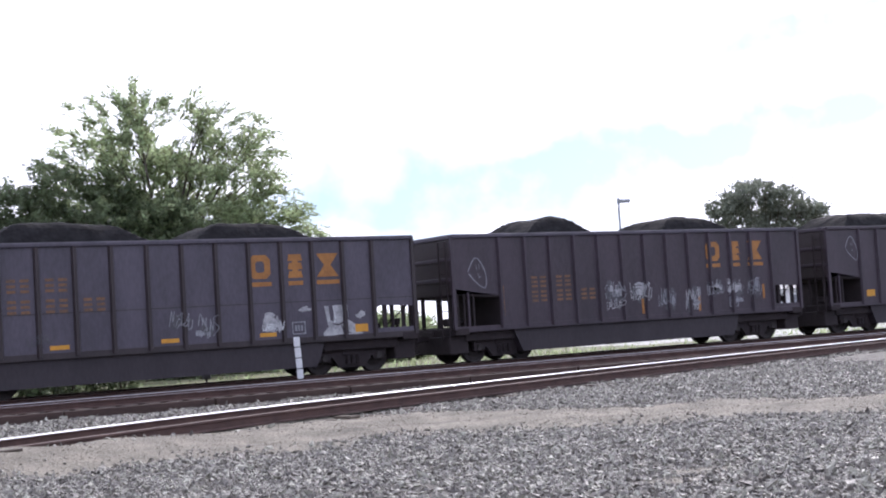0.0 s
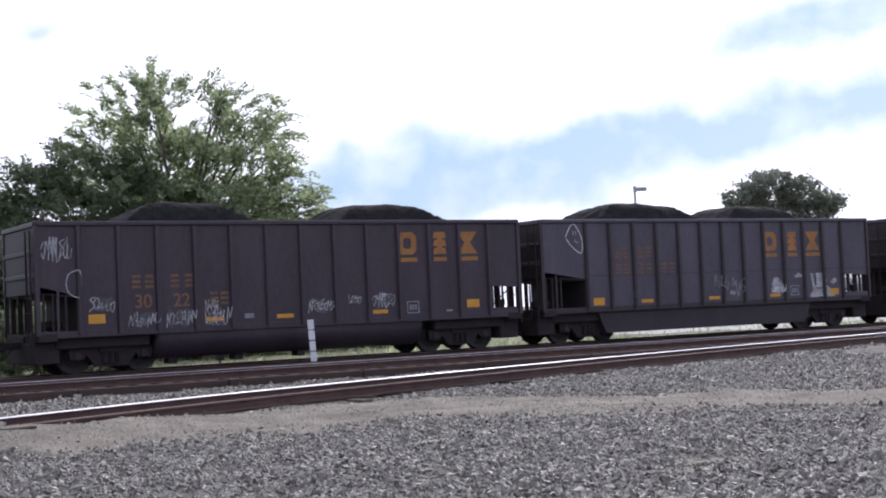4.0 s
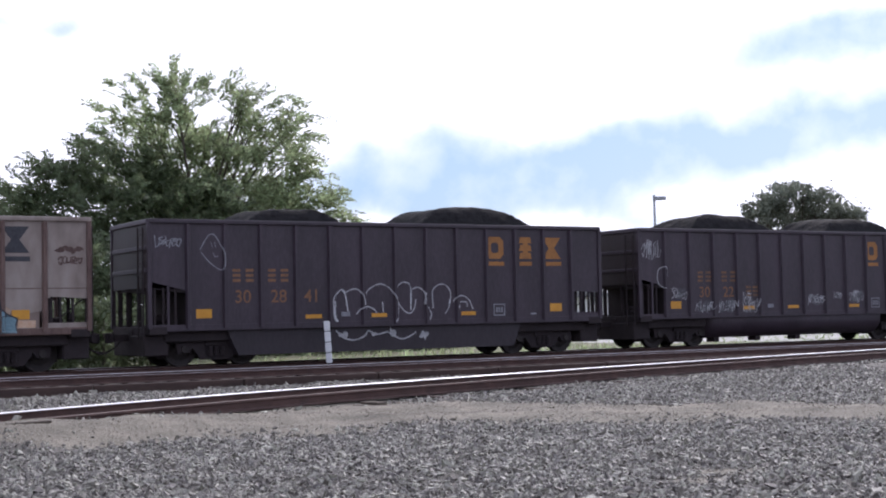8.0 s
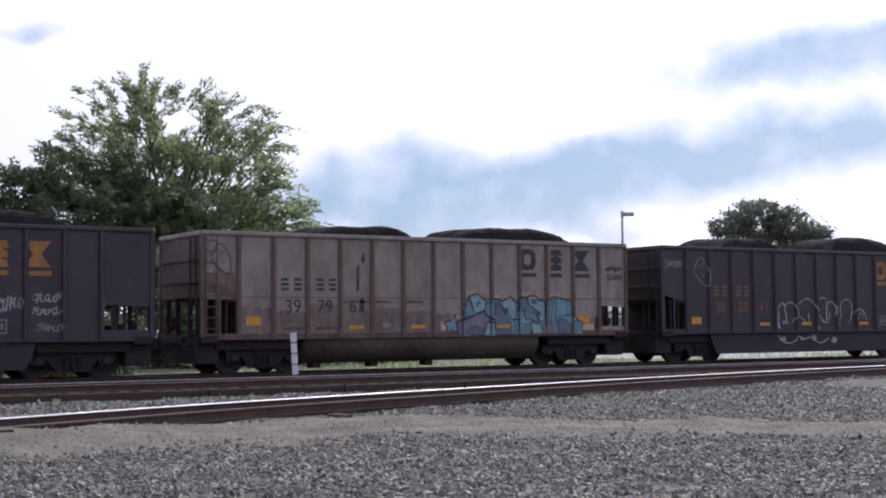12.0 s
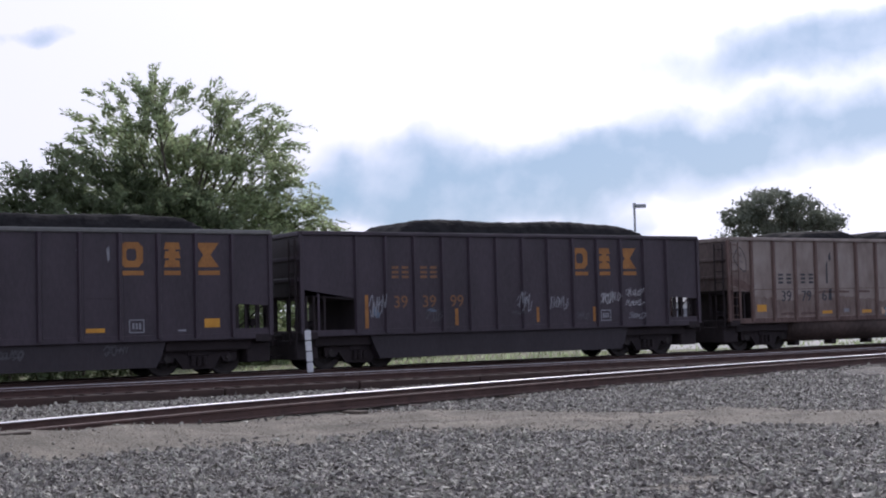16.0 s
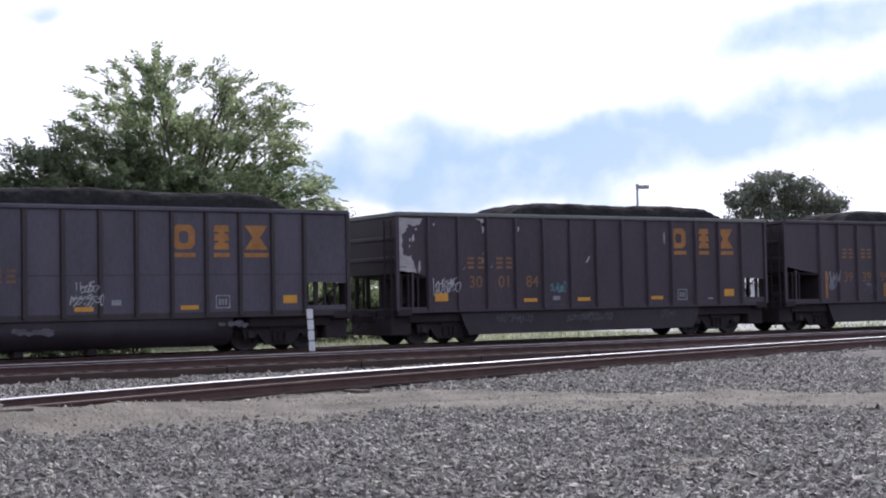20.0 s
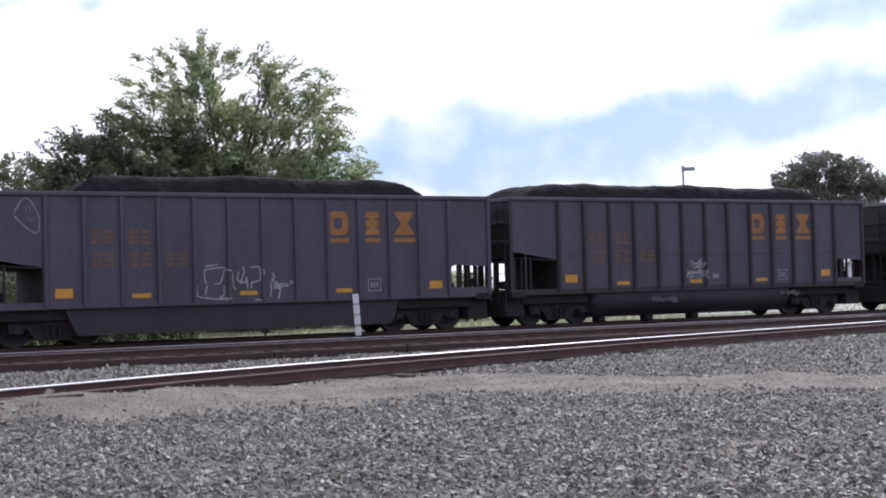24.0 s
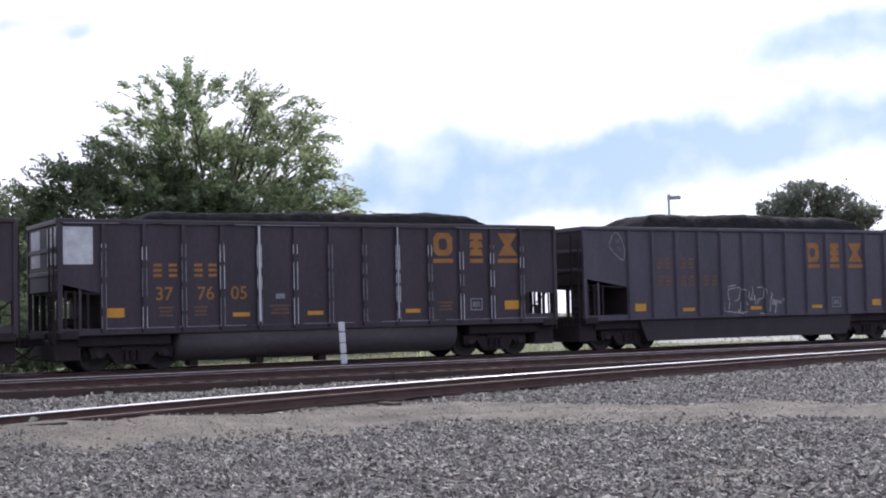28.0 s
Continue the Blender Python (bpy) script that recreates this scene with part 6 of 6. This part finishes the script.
# ---- things beside the track ----
def marker_post():
    p = tagged(new("marker_post"), "white segmented marker post leaning beside the middle track", "post")
    bm = bmesh.new()
    box(bm, -0.045, 0.045, 0.0, 0.03, -0.25, 1.2)
    part("stake", bm, "dark_metal", p)
    for k in range(4):
        bm = bmesh.new()
        box(bm, -0.085, 0.085, -0.03, 0.0, 0.02 + 0.29 * k, 0.29 + 0.29 * k, 0.02)
        part("reflective_band", bm, "post_white", p)
    p.matrix_basis = pose(16.62, 33.55, 0.24, 0, -3.0, -25)


def street_lamp():
    p = tagged(new("street_lamp"), "thin grey light pole with a box-shaped head", "lamp post")
    bm = bmesh.new()
    tube(bm, (0, 0, -0.2), (0, 0, 11.0), 0.13, 0.09, 10)
    part("pole", bm, "steel_grey", p)
    bm = bmesh.new()
    box(bm, 0.1, 1.0, -0.22, 0.22, 10.82, 11.12, 0.05)
    box(bm, -0.12, 0.12, -0.1, 0.1, 10.75, 11.25, 0.03)
    part("lamp_head", bm, "steel_grey", p)
    p.matrix_basis = pose(75.4, 90.0, 0, 0, 0, -38)


def junction_box():
    p = tagged(new("junction_box"), "small black metal box on a stake beyond the train", "box")
    bm = bmesh.new()
    box(bm, -0.12, 0.12, -0.1, 0.1, 0.2, 0.55, 0.02)
    part("case", bm, "dark_metal", p)
    bm = bmesh.new()
    box(bm, -0.03, 0.03, -0.03, 0.03, -0.1, 0.2)
    part("stake", bm, "dark_metal", p)
    p.matrix_basis = pose(17.2, 41.5, 0)


def wood_scrap():
    p = tagged(new("timber_scrap"), "dark weathered timber scrap lying on the dirt", "timber")
    bm = bmesh.new()
    box(bm, -0.2, 0.26, -0.045, 0.05, -0.02, 0.012, 0.006)
    box(bm, -0.34, -0.12, -0.02, 0.04, -0.02, 0.008, 0.004)
    part("timber", bm, "tie", p)
    p.matrix_basis = pose(4.5, 17.5, float(ground_z(np.array([4.5]), np.array([17.5]))[0]) + 0.003, 0, 0, 14)


wood_scrap()
marker_post()
street_lamp()
junction_box()


# ---- trees ----
def leaf_mesh(name, blobs, n, size, mat, seed, shoots=()):
    """Leaves spread through blobs (x, y, z, rx, rz) and along shoots (start, end)."""
    rng = np.random.default_rng(seed)
    vol = np.array([b[3] ** 2 * b[4] for b in blobs]) ** 0.8
    cnt = (n * vol / vol.sum()).astype(int)
    P, aim_ = [], []
    for (x, y, z, rx, rz), k in zip(blobs, cnt):
        # small clumps inside each blob leave gaps between them
        m = max(4, int(7 * rx))
        d = rng.normal(size=(m, 3))
        d /= np.linalg.norm(d, axis=1, keepdims=True)
        cc = d * rng.uniform(0.45, 1.0, (m, 1)) * (rx, rx, rz) + (x, y, z)
        w = rng.integers(0, m, k)
        P.append(cc[w] + rng.normal(size=(k, 3)) * (0.15 * rx + 0.11, 0.15 * rx + 0.11, 0.12 * rz + 0.09))
        out = cc[w] - (x, y, z)
        aim_.append(out / np.linalg.norm(out, axis=1, keepdims=True) * 0.9)
    for a, b, k in shoots:
        t = rng.uniform(0, 1, k)[:, None]
        P.append(np.array(a) * (1 - t) + np.array(b) * t + rng.normal(size=(k, 3)) * (0.15 * (1.15 - t)))
        d = np.array(b) - np.array(a)
        aim_.append(np.tile(d / np.linalg.norm(d) * 2.0, (k, 1)))
    P = np.concatenate(P)
    n = len(P)
    u = rng.normal(size=(n, 3)) + np.concatenate(aim_)
    u /= np.linalg.norm(u, axis=1, keepdims=True)
    w = np.cross(u, rng.normal(size=(n, 3)))
    w /= np.linalg.norm(w, axis=1, keepdims=True)
    ln = size * rng.lognormal(0, 0.3, (n, 1))
    q = np.stack((P - u * ln * 0.5, P + w * ln * 0.22, P + u * ln * 0.5, P - w * ln * 0.22), 1)
    q[:, 1:4:2] += np.cross(u, w)[:, None] * (ln * 0.06)[:, None]
    f = np.arange(n * 4).reshape(n, 4)
    return fast_mesh(name, q.reshape(-1, 3), f, mat)


def frond_mesh(name, blobs, n, mat, seed, fan, shoots=(), long=1.0):
    """Feathery sprays of leaflets that fan out from a point: blobs (x, y, z, rx, rz), shoots (start, end)."""
    rng = np.random.default_rng(seed)
    vol = np.array([b[3] ** 2 * b[4] for b in blobs]) ** 0.75
    vol = vol * np.where(np.array([b[2] for b in blobs]) < 8.3, 1.5, 1.0)
    cnt = (n * vol / vol.sum()).astype(int)
    P, D = [], []
    for (x, y, z, rx, rz), k in zip(blobs, cnt):
        m = max(5, int(7 * rx))
        d = rng.normal(size=(m, 3))
        d /= np.linalg.norm(d, axis=1, keepdims=True)
        cc = d * rng.uniform(0.1, 0.92, (m, 1)) * (rx, rx, rz) + (x, y, z)
        p = cc[rng.integers(0, m, k)] + rng.normal(size=(k, 3)) * (0.16 * rx + 0.1, 0.2 * rx + 0.1, 0.13 * rz + 0.09)
        out = p - np.array(fan)
        P.append(p)
        D.append(out / np.linalg.norm(out, axis=1, keepdims=True) * 1.25)
    for a, b in shoots:
        k = 11
        t = np.linspace(0, 0.85, k)[:, None]
        d = np.array(b) - np.array(a)
        P.append(np.array(a) * (1 - t) + np.array(b) * t + rng.normal(size=(k, 3)) * 0.11)
        D.append(np.tile(d / np.linalg.norm(d) * 2.0, (k, 1)))
    P, D = np.concatenate(P), np.concatenate(D)
    n = len(P)
    D = D + rng.normal(size=(n, 3)) * (0.5, 0.5, 0.38)
    D /= np.linalg.norm(D, axis=1, keepdims=True)
    side = np.cross(D, rng.normal(size=(n, 3)) * 0.5 + (0, 0, 1.0))
    side /= np.linalg.norm(side, axis=1, keepdims=True)
    up = np.cross(side, D)
    ln = long * rng.uniform(0.65, 1.25, (n, 1))
    q = []
    pairs = 8
    for j in range(pairs):
        t = (j + 0.6) / pairs
        c = P + D * ln * t - np.array((0, 0, 1.0)) * ln * 0.28 * t * t
        for s in (-1, 1):
            u = D * 0.75 + side * s * 0.8 + up * rng.normal(0, 0.25, (n, 1)) - np.array((0, 0, 0.25 * t + 0.1))
            u /= np.linalg.norm(u, axis=1, keepdims=True)
            w = np.cross(u, up + rng.normal(size=(n, 3)) * 0.45)
            w /= np.linalg.norm(w, axis=1, keepdims=True)
            le = 0.29 * long * (1.1 - 0.45 * t) * rng.lognormal(0, 0.2, (n, 1))
            q.append(np.stack((c, c + u * le * 0.45 + w * le * 0.19, c + u * le, c + u * le * 0.45 - w * le * 0.19), 1))
    q = np.concatenate(q)
    return fast_mesh(name, q.reshape(-1, 3), np.arange(len(q) * 4).reshape(-1, 4), mat)


def tree(label, base, blobs, n, size, mat, seed, trunk_r, fork_z, shoots=(), fan=None):
    t = tagged(new("tree"), label, "tree")
    bx, by = base
    rng = random.Random(seed)
    bm = bmesh.new()
    tube(bm, (bx, by, -0.2), (bx + 0.2, by, fork_z * 0.5), trunk_r * 1.25, trunk_r * 0.9, 10)
    tube(bm, (bx + 0.2, by, fork_z * 0.5), (bx, by, fork_z), trunk_r * 0.9, trunk_r * 0.7, 10)
    part("trunk", bm, "bark", t)
    for x, y, z, rx, rz in blobs:
        bm = bmesh.new()
        m = Vector((bx + (x - bx) * 0.45, by + (y - by) * 0.45, fork_z + (z - fork_z) * 0.55))
        tube(bm, (bx, by, fork_z - 0.2), m, trunk_r * 0.3, trunk_r * 0.14, 7)
        tube(bm, m, (x, y, z + rz * 0.5), trunk_r * 0.14, 0.012, 6)
        for k in range(3):
            e = Vector((x + rng.uniform(-rx, rx), y + rng.uniform(-rx, rx), z + rng.uniform(-0.3, 0.9) * rz))
            tube(bm, m.lerp(Vector((x, y, z)), 0.6), e, 0.03, 0.008, 5)
        part("limb", bm, "bark", t)
    ob = new("crown", frond_mesh("crown", blobs, n, mat, seed, fan, shoots, size) if fan else leaf_mesh("crown", blobs, n, size, mat, seed, shoots))
    ob.parent = t
    return t


def left_tree():
    # plan of the crown in steps of 1 m from the trunk's foot: across, up, half width, half height
    ty = 60.0
    plan = ((21.9, 11.3, 1.5, 1.6), (21.6, 12.4, 0.8, 1.0), (20.6, 10.8, 1.5, 1.3), (25.0, 10.9, 1.2, 1.4), (24.8, 12.2, 0.5, 0.9), (26.0, 10.7, 1.5, 1.4), (27.3, 10.1, 1.1, 1.1),
            (19.9, 9.1, 1.9, 1.3), (22.4, 9.2, 2.3, 1.6), (25.2, 8.8, 2.1, 1.5), (27.0, 8.3, 1.5, 1.3),
            (22.4, 6.4, 2.6, 1.6), (25.8, 6.4, 2.4, 1.5), (28.2, 6.7, 1.5, 0.8), (29.6, 6.4, 1.1, 0.45), (25.4, 4.2, 2.6, 1.2), (21.2, 7.6, 2.2, 1.4), (24.0, 7.6, 2.0, 1.3), (26.8, 7.0, 1.8, 1.2), (27.4, 5.6, 1.8, 0.9), (24.4, 5.8, 2.2, 1.1), (23.6, 9.8, 1.6, 1.2), (23.2, 8.6, 1.5, 1.3), (24.7, 9.3, 1.3, 1.2), (22.0, 7.4, 1.8, 1.2), (27.2, 10.7, 1.2, 0.9), (28.0, 9.5, 1.0, 0.9), (27.9, 8.3, 1.1, 1.1))
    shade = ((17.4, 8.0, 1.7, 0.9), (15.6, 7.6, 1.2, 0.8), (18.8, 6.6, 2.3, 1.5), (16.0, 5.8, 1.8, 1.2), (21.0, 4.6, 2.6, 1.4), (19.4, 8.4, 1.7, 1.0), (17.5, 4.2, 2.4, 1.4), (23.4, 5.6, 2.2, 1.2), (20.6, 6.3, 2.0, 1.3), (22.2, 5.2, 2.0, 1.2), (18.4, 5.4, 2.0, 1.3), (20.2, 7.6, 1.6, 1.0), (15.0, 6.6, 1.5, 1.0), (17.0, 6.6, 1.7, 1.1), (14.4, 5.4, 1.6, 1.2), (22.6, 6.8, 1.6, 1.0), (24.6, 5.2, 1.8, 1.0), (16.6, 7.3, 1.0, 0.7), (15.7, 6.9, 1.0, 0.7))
    rng = random.Random(4)
    lower = lambda z: z if z < 9 else 9 + (z - 9) * 0.84
    blobs = [(x, ty + rng.uniform(-1.3, 1.3), lower(z), rx, rz) for x, z, rx, rz in plan]
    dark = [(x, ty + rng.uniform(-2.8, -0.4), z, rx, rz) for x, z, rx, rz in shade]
    shoots = []
    for x0, z0, x1, z1 in ((21.6, 12.4, 21.7, 13.9), (21.4, 12.2, 20.9, 13.2), (22.2, 12.4, 22.7, 13.5), (20.2, 11.6, 19.0, 12.7), (20.0, 10.8, 18.2, 11.6), (19.4, 9.8, 18.2, 10.3),
                          (24.0, 12.0, 24.9, 13.7), (23.4, 12.0, 24.0, 12.9), (24.7, 11.8, 25.6, 13.0), (25.4, 11.8, 26.4, 12.9), (26.0, 11.5, 27.3, 12.6), (26.6, 11.2, 28.4, 12.4), (27.0, 10.8, 29.2, 11.7),
                          (27.4, 10.2, 29.5, 10.6), (27.4, 9.8, 29.2, 9.6), (27.4, 9.0, 28.9, 8.7), (28.6, 7.2, 30.7, 7.4), (29.4, 6.6, 31.6, 6.7), (29.2, 6.3, 31.2, 6.1), (18.4, 9.2, 17.2, 9.6),
                          (22.8, 12.6, 23.2, 13.2), (28.0, 7.5, 30.4, 8.0), (28.4, 7.0, 31.0, 7.3), (27.6, 8.0, 29.8, 8.4), (20.8, 12.0, 20.1, 13.0), (26.8, 9.4, 29.0, 9.2), (27.0, 8.0, 28.6, 7.9)):
        y = ty + rng.uniform(-1, 1)
        shoots.append(((x0, y, lower(z0)), (x1, y, lower(z1))))
    t = tree("broad green leafy tree behind the train, lit from behind", (23.2, ty), blobs, 2450, 0.9, "leaf", 5, 0.42, 3.4, shoots, fan=(23.4, ty, 4.0))
    # shade of the low inner crown is put into a darker leaf colour
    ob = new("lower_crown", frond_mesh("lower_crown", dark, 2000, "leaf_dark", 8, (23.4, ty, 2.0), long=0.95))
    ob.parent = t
    low = [(11.6, 64, 6.6, 1.8, 1.6), (13.6, 65, 6.9, 1.6, 1.3), (15.4, 64.5, 6.8, 1.4, 1.1), (9.0, 65, 5.9, 2.4, 1.6), (12.4, 63, 4.6, 2.4, 1.6), (15.0, 64, 4.8, 2.0, 1.6), (6.0, 65, 5.8, 2.4, 1.8), (9.0, 64, 3.4, 3.0, 1.6), (5.5, 64, 3.2, 2.5, 1.6), (14.0, 63, 2.8, 2.6, 1.4), (16.5, 63, 5.4, 1.6, 1.4), (17.6, 63.5, 3.8, 1.8, 1.5), (15.0, 62, 3.6, 1.8, 1.4), (13.2, 62.5, 5.6, 1.8, 1.3)]
    tree("low dark green tree at the edge of a thicket", (10.5, 64.5), low, 21000, 0.27, "leaf_dark", 6, 0.3, 2.4)


def thicket():
    rng = random.Random(21)
    for i in range(17):
        x = 7.5 + i * 1.6
        y = 52 + rng.uniform(-2, 3)
        hgt = rng.uniform(3.2, 4.8) * (1.0 if i < 11 else 0.82 if i < 14 else 0.47)
        blobs = [(x + rng.uniform(-0.8, 0.8), y + rng.uniform(-0.8, 0.8), hgt * f, rng.uniform(0.9, 1.3), hgt * 0.24) for f in (0.15, 0.35, 0.55, 0.72, 0.86)]
        b = tagged(new("bush"), "dark green leafy bush in a thicket behind the track", "bush", "thicket bushes")
        bm = bmesh.new()
        tube(bm, (x, y, -0.1), (x, y, hgt * 0.7), 0.07, 0.03, 6)
        part("stem", bm, "bark", b)
        ob = new("foliage", leaf_mesh("foliage", blobs, 4200, 0.24, "leaf_dark" if i < 9 else "leaf", 30 + i))
        ob.parent = b


def hedge():
    rng = random.Random(23)
    for i in range(9):
        x = 5.2 + i * 1.2
        y = 43.2 + rng.uniform(-0.6, 0.9)
        hgt = rng.uniform(1.3, 2.4)
        blobs = [(x + rng.uniform(-0.5, 0.5), y + rng.uniform(-0.4, 0.4), hgt * f, rng.uniform(0.7, 0.95), hgt * 0.3) for f in (0.12, 0.35, 0.6, 0.8)]
        b = tagged(new("bush"), "low dark scrub bush close behind the train", "bush", "thicket bushes")
        bm = bmesh.new()
        tube(bm, (x, y, -0.1), (x, y, hgt * 0.7), 0.05, 0.02, 6)
        part("stem", bm, "bark", b)
        ob = new("foliage", leaf_mesh("foliage", blobs, 2200, 0.17, "leaf_dark", 60 + i))
        ob.parent = b


def right_tree():
    ty = 110.0
    plan = ((105.9, 12.3, 1.7, 1.4), (107.0, 12.9, 1.8, 1.3), (108.6, 13.8, 1.9, 1.4), (111.4, 13.9, 2.2, 1.4), (114.4, 13.6, 2.2, 1.4), (116.6, 11.2, 1.6, 1.2), (110.2, 13.0, 1.6, 1.3), (112.8, 13.0, 1.7, 1.4), (112.2, 12.0, 1.8, 1.4), (113.0, 14.3, 1.5, 1.2), (111.7, 14.6, 1.3, 1.0), (115.6, 12.3, 1.7, 1.3), (119.3, 11.9, 1.6, 1.3), (120.4, 10.6, 1.2, 1.0), (121.3, 11.0, 1.6, 1.2), (118.8, 12.2, 2.2, 1.6), (120.4, 11.6, 1.8, 1.4), (105.2, 11.4, 1.2, 0.9),
            (109.8, 11.8, 2.9, 1.7), (113.6, 11.6, 2.9, 1.7), (117.2, 10.8, 2.6, 1.5), (112.5, 8.8, 4.4, 1.9), (117.0, 8.2, 3.6, 1.7), (107.5, 9.4, 2.6, 1.9))
    rng = random.Random(9)
    blobs = [(x, ty + rng.uniform(-2, 2), z, rx, rz) for x, z, rx, rz in plan]
    tree("round dark green tree in the distance", (113.0, ty), blobs, 19000, 0.40, "leaf_far", 7, 0.45, 5.0)
    tree("small tree showing past the end of the train", (126.5, 112), [(124.6, 112, 9.2, 1.2, 0.8), (126.5, 112, 8.6, 1.6, 1.0), (128, 112, 7.4, 2.0, 1.2)], 2500, 0.40, "leaf_far", 17, 0.25, 4.0)


left_tree()
thicket()
hedge()
right_tree()


# ---- distance under and past the train ----
def white_shed():
    s = tagged(new("white_shed"), "long low white metal shed far beyond the track", "shed")
    bm = bmesh.new()
    box(bm, 0, 34, 0, 8, -0.1, 2.6)
    part("wall", bm, "siding", s)
    bm = bmesh.new()
    v = [bm.verts.new(p) for p in ((-0.4, -0.5, 2.55), (34.4, -0.5, 2.55), (34.4, 4, 3.6), (-0.4, 4, 3.6), (-0.4, 8.5, 2.55), (34.4, 8.5, 2.55))]
    bm.faces.new((v[0], v[1], v[2], v[3]))
    bm.faces.new((v[3], v[2], v[5], v[4]))
    bm.faces.new((v[0], v[3], v[4]))
    bm.faces.new((v[1], v[5], v[2]))
    part("roof", bm, "roof_grey", s)
    for k in range(8):
        bm = bmesh.new()
        box(bm, 2 + 4 * k, 4.4 + 4 * k, -0.06, 0.02, 0.05, 2.1)
        part("door", bm, "white_faded", s)
    s.matrix_basis = pose(60, 76, 0, 0, 0, -8)


def fence():
    f = tagged(new("fence"), "line of short wooden posts with a wire in the grass", "fence")
    bm = bmesh.new()
    box(bm, -0.07, 0.07, -0.07, 0.07, -0.2, 1.1, 0.015)
    p = part("post", bm, "wood_post")
    me = p.data
    bpy.data.objects.remove(p)
    for i in range(46):
        reuse("post", me, f, (10 + 1.9 * i, 58 + 0.06 * i, 0))
    for z in (0.5, 0.95):
        bm = bmesh.new()
        tube(bm, (10, 57.92, z), (95.5, 60.7, z), 0.012, 0.012, 5)
        part("wire", bm, "dark_metal", f)


def weeds():
    rng = np.random.default_rng(12)
    n = 6000
    x, y = rng.uniform(4, 90, n), 41 + rng.exponential(6.0, n)
    h = rng.uniform(0.05, 0.22, n) * np.where(np.sin(x * 0.8) + np.sin(x * 0.23 + 1) > 0.3, 1.5, 0.6)
    a = rng.uniform(0, 6.28, n)
    dx, dy = np.cos(a) * 0.05, np.sin(a) * 0.05
    lx, ly = rng.normal(0, 0.12, n), rng.normal(0, 0.12, n)
    z0 = np.zeros(n) - 0.03
    v = np.stack((np.stack((x - dx, y - dy, z0), -1), np.stack((x + dx, y + dy, z0), -1), np.stack((x + lx, y + ly, h), -1)), 1)
    tagged(new("grass", fast_mesh("grass", v.reshape(-1, 3), np.arange(3 * n).reshape(n, 3), "leaf")), "tufts of green weeds beyond the train", "grass", kind="stuff")


white_shed()
fence()
weeds()


# ---- what moves ----
def train_x(t):
    """How far the train has rolled at t seconds."""
    return SPEED * t - 0.00056307 * (t - 14) ** 2 + 0.0000711908 * (t - 14) ** 3


SPEED = 4.682775


def motions():
    for n, car in enumerate(CARS):
        x0 = -10.469 - 16.2 * (n - 4) + AHEAD[n] - (7.62 if n == 10 else 7.4)
        walk(car, [(t, pose(x0 + train_x(t), TRAIN_Y, RAIL_Z)) for t in range(0, 29, 2)])
        for w in [o for o in car.children if o.name.startswith("wheelset")]:
            p = w.location.copy()
            walk(w, [(k * 4 / 30, pose(p.x, p.y, p.z, 0, math.degrees(train_x(k * 4 / 30) / 0.457) % 360, 0)) for k in range(211)])


motions()
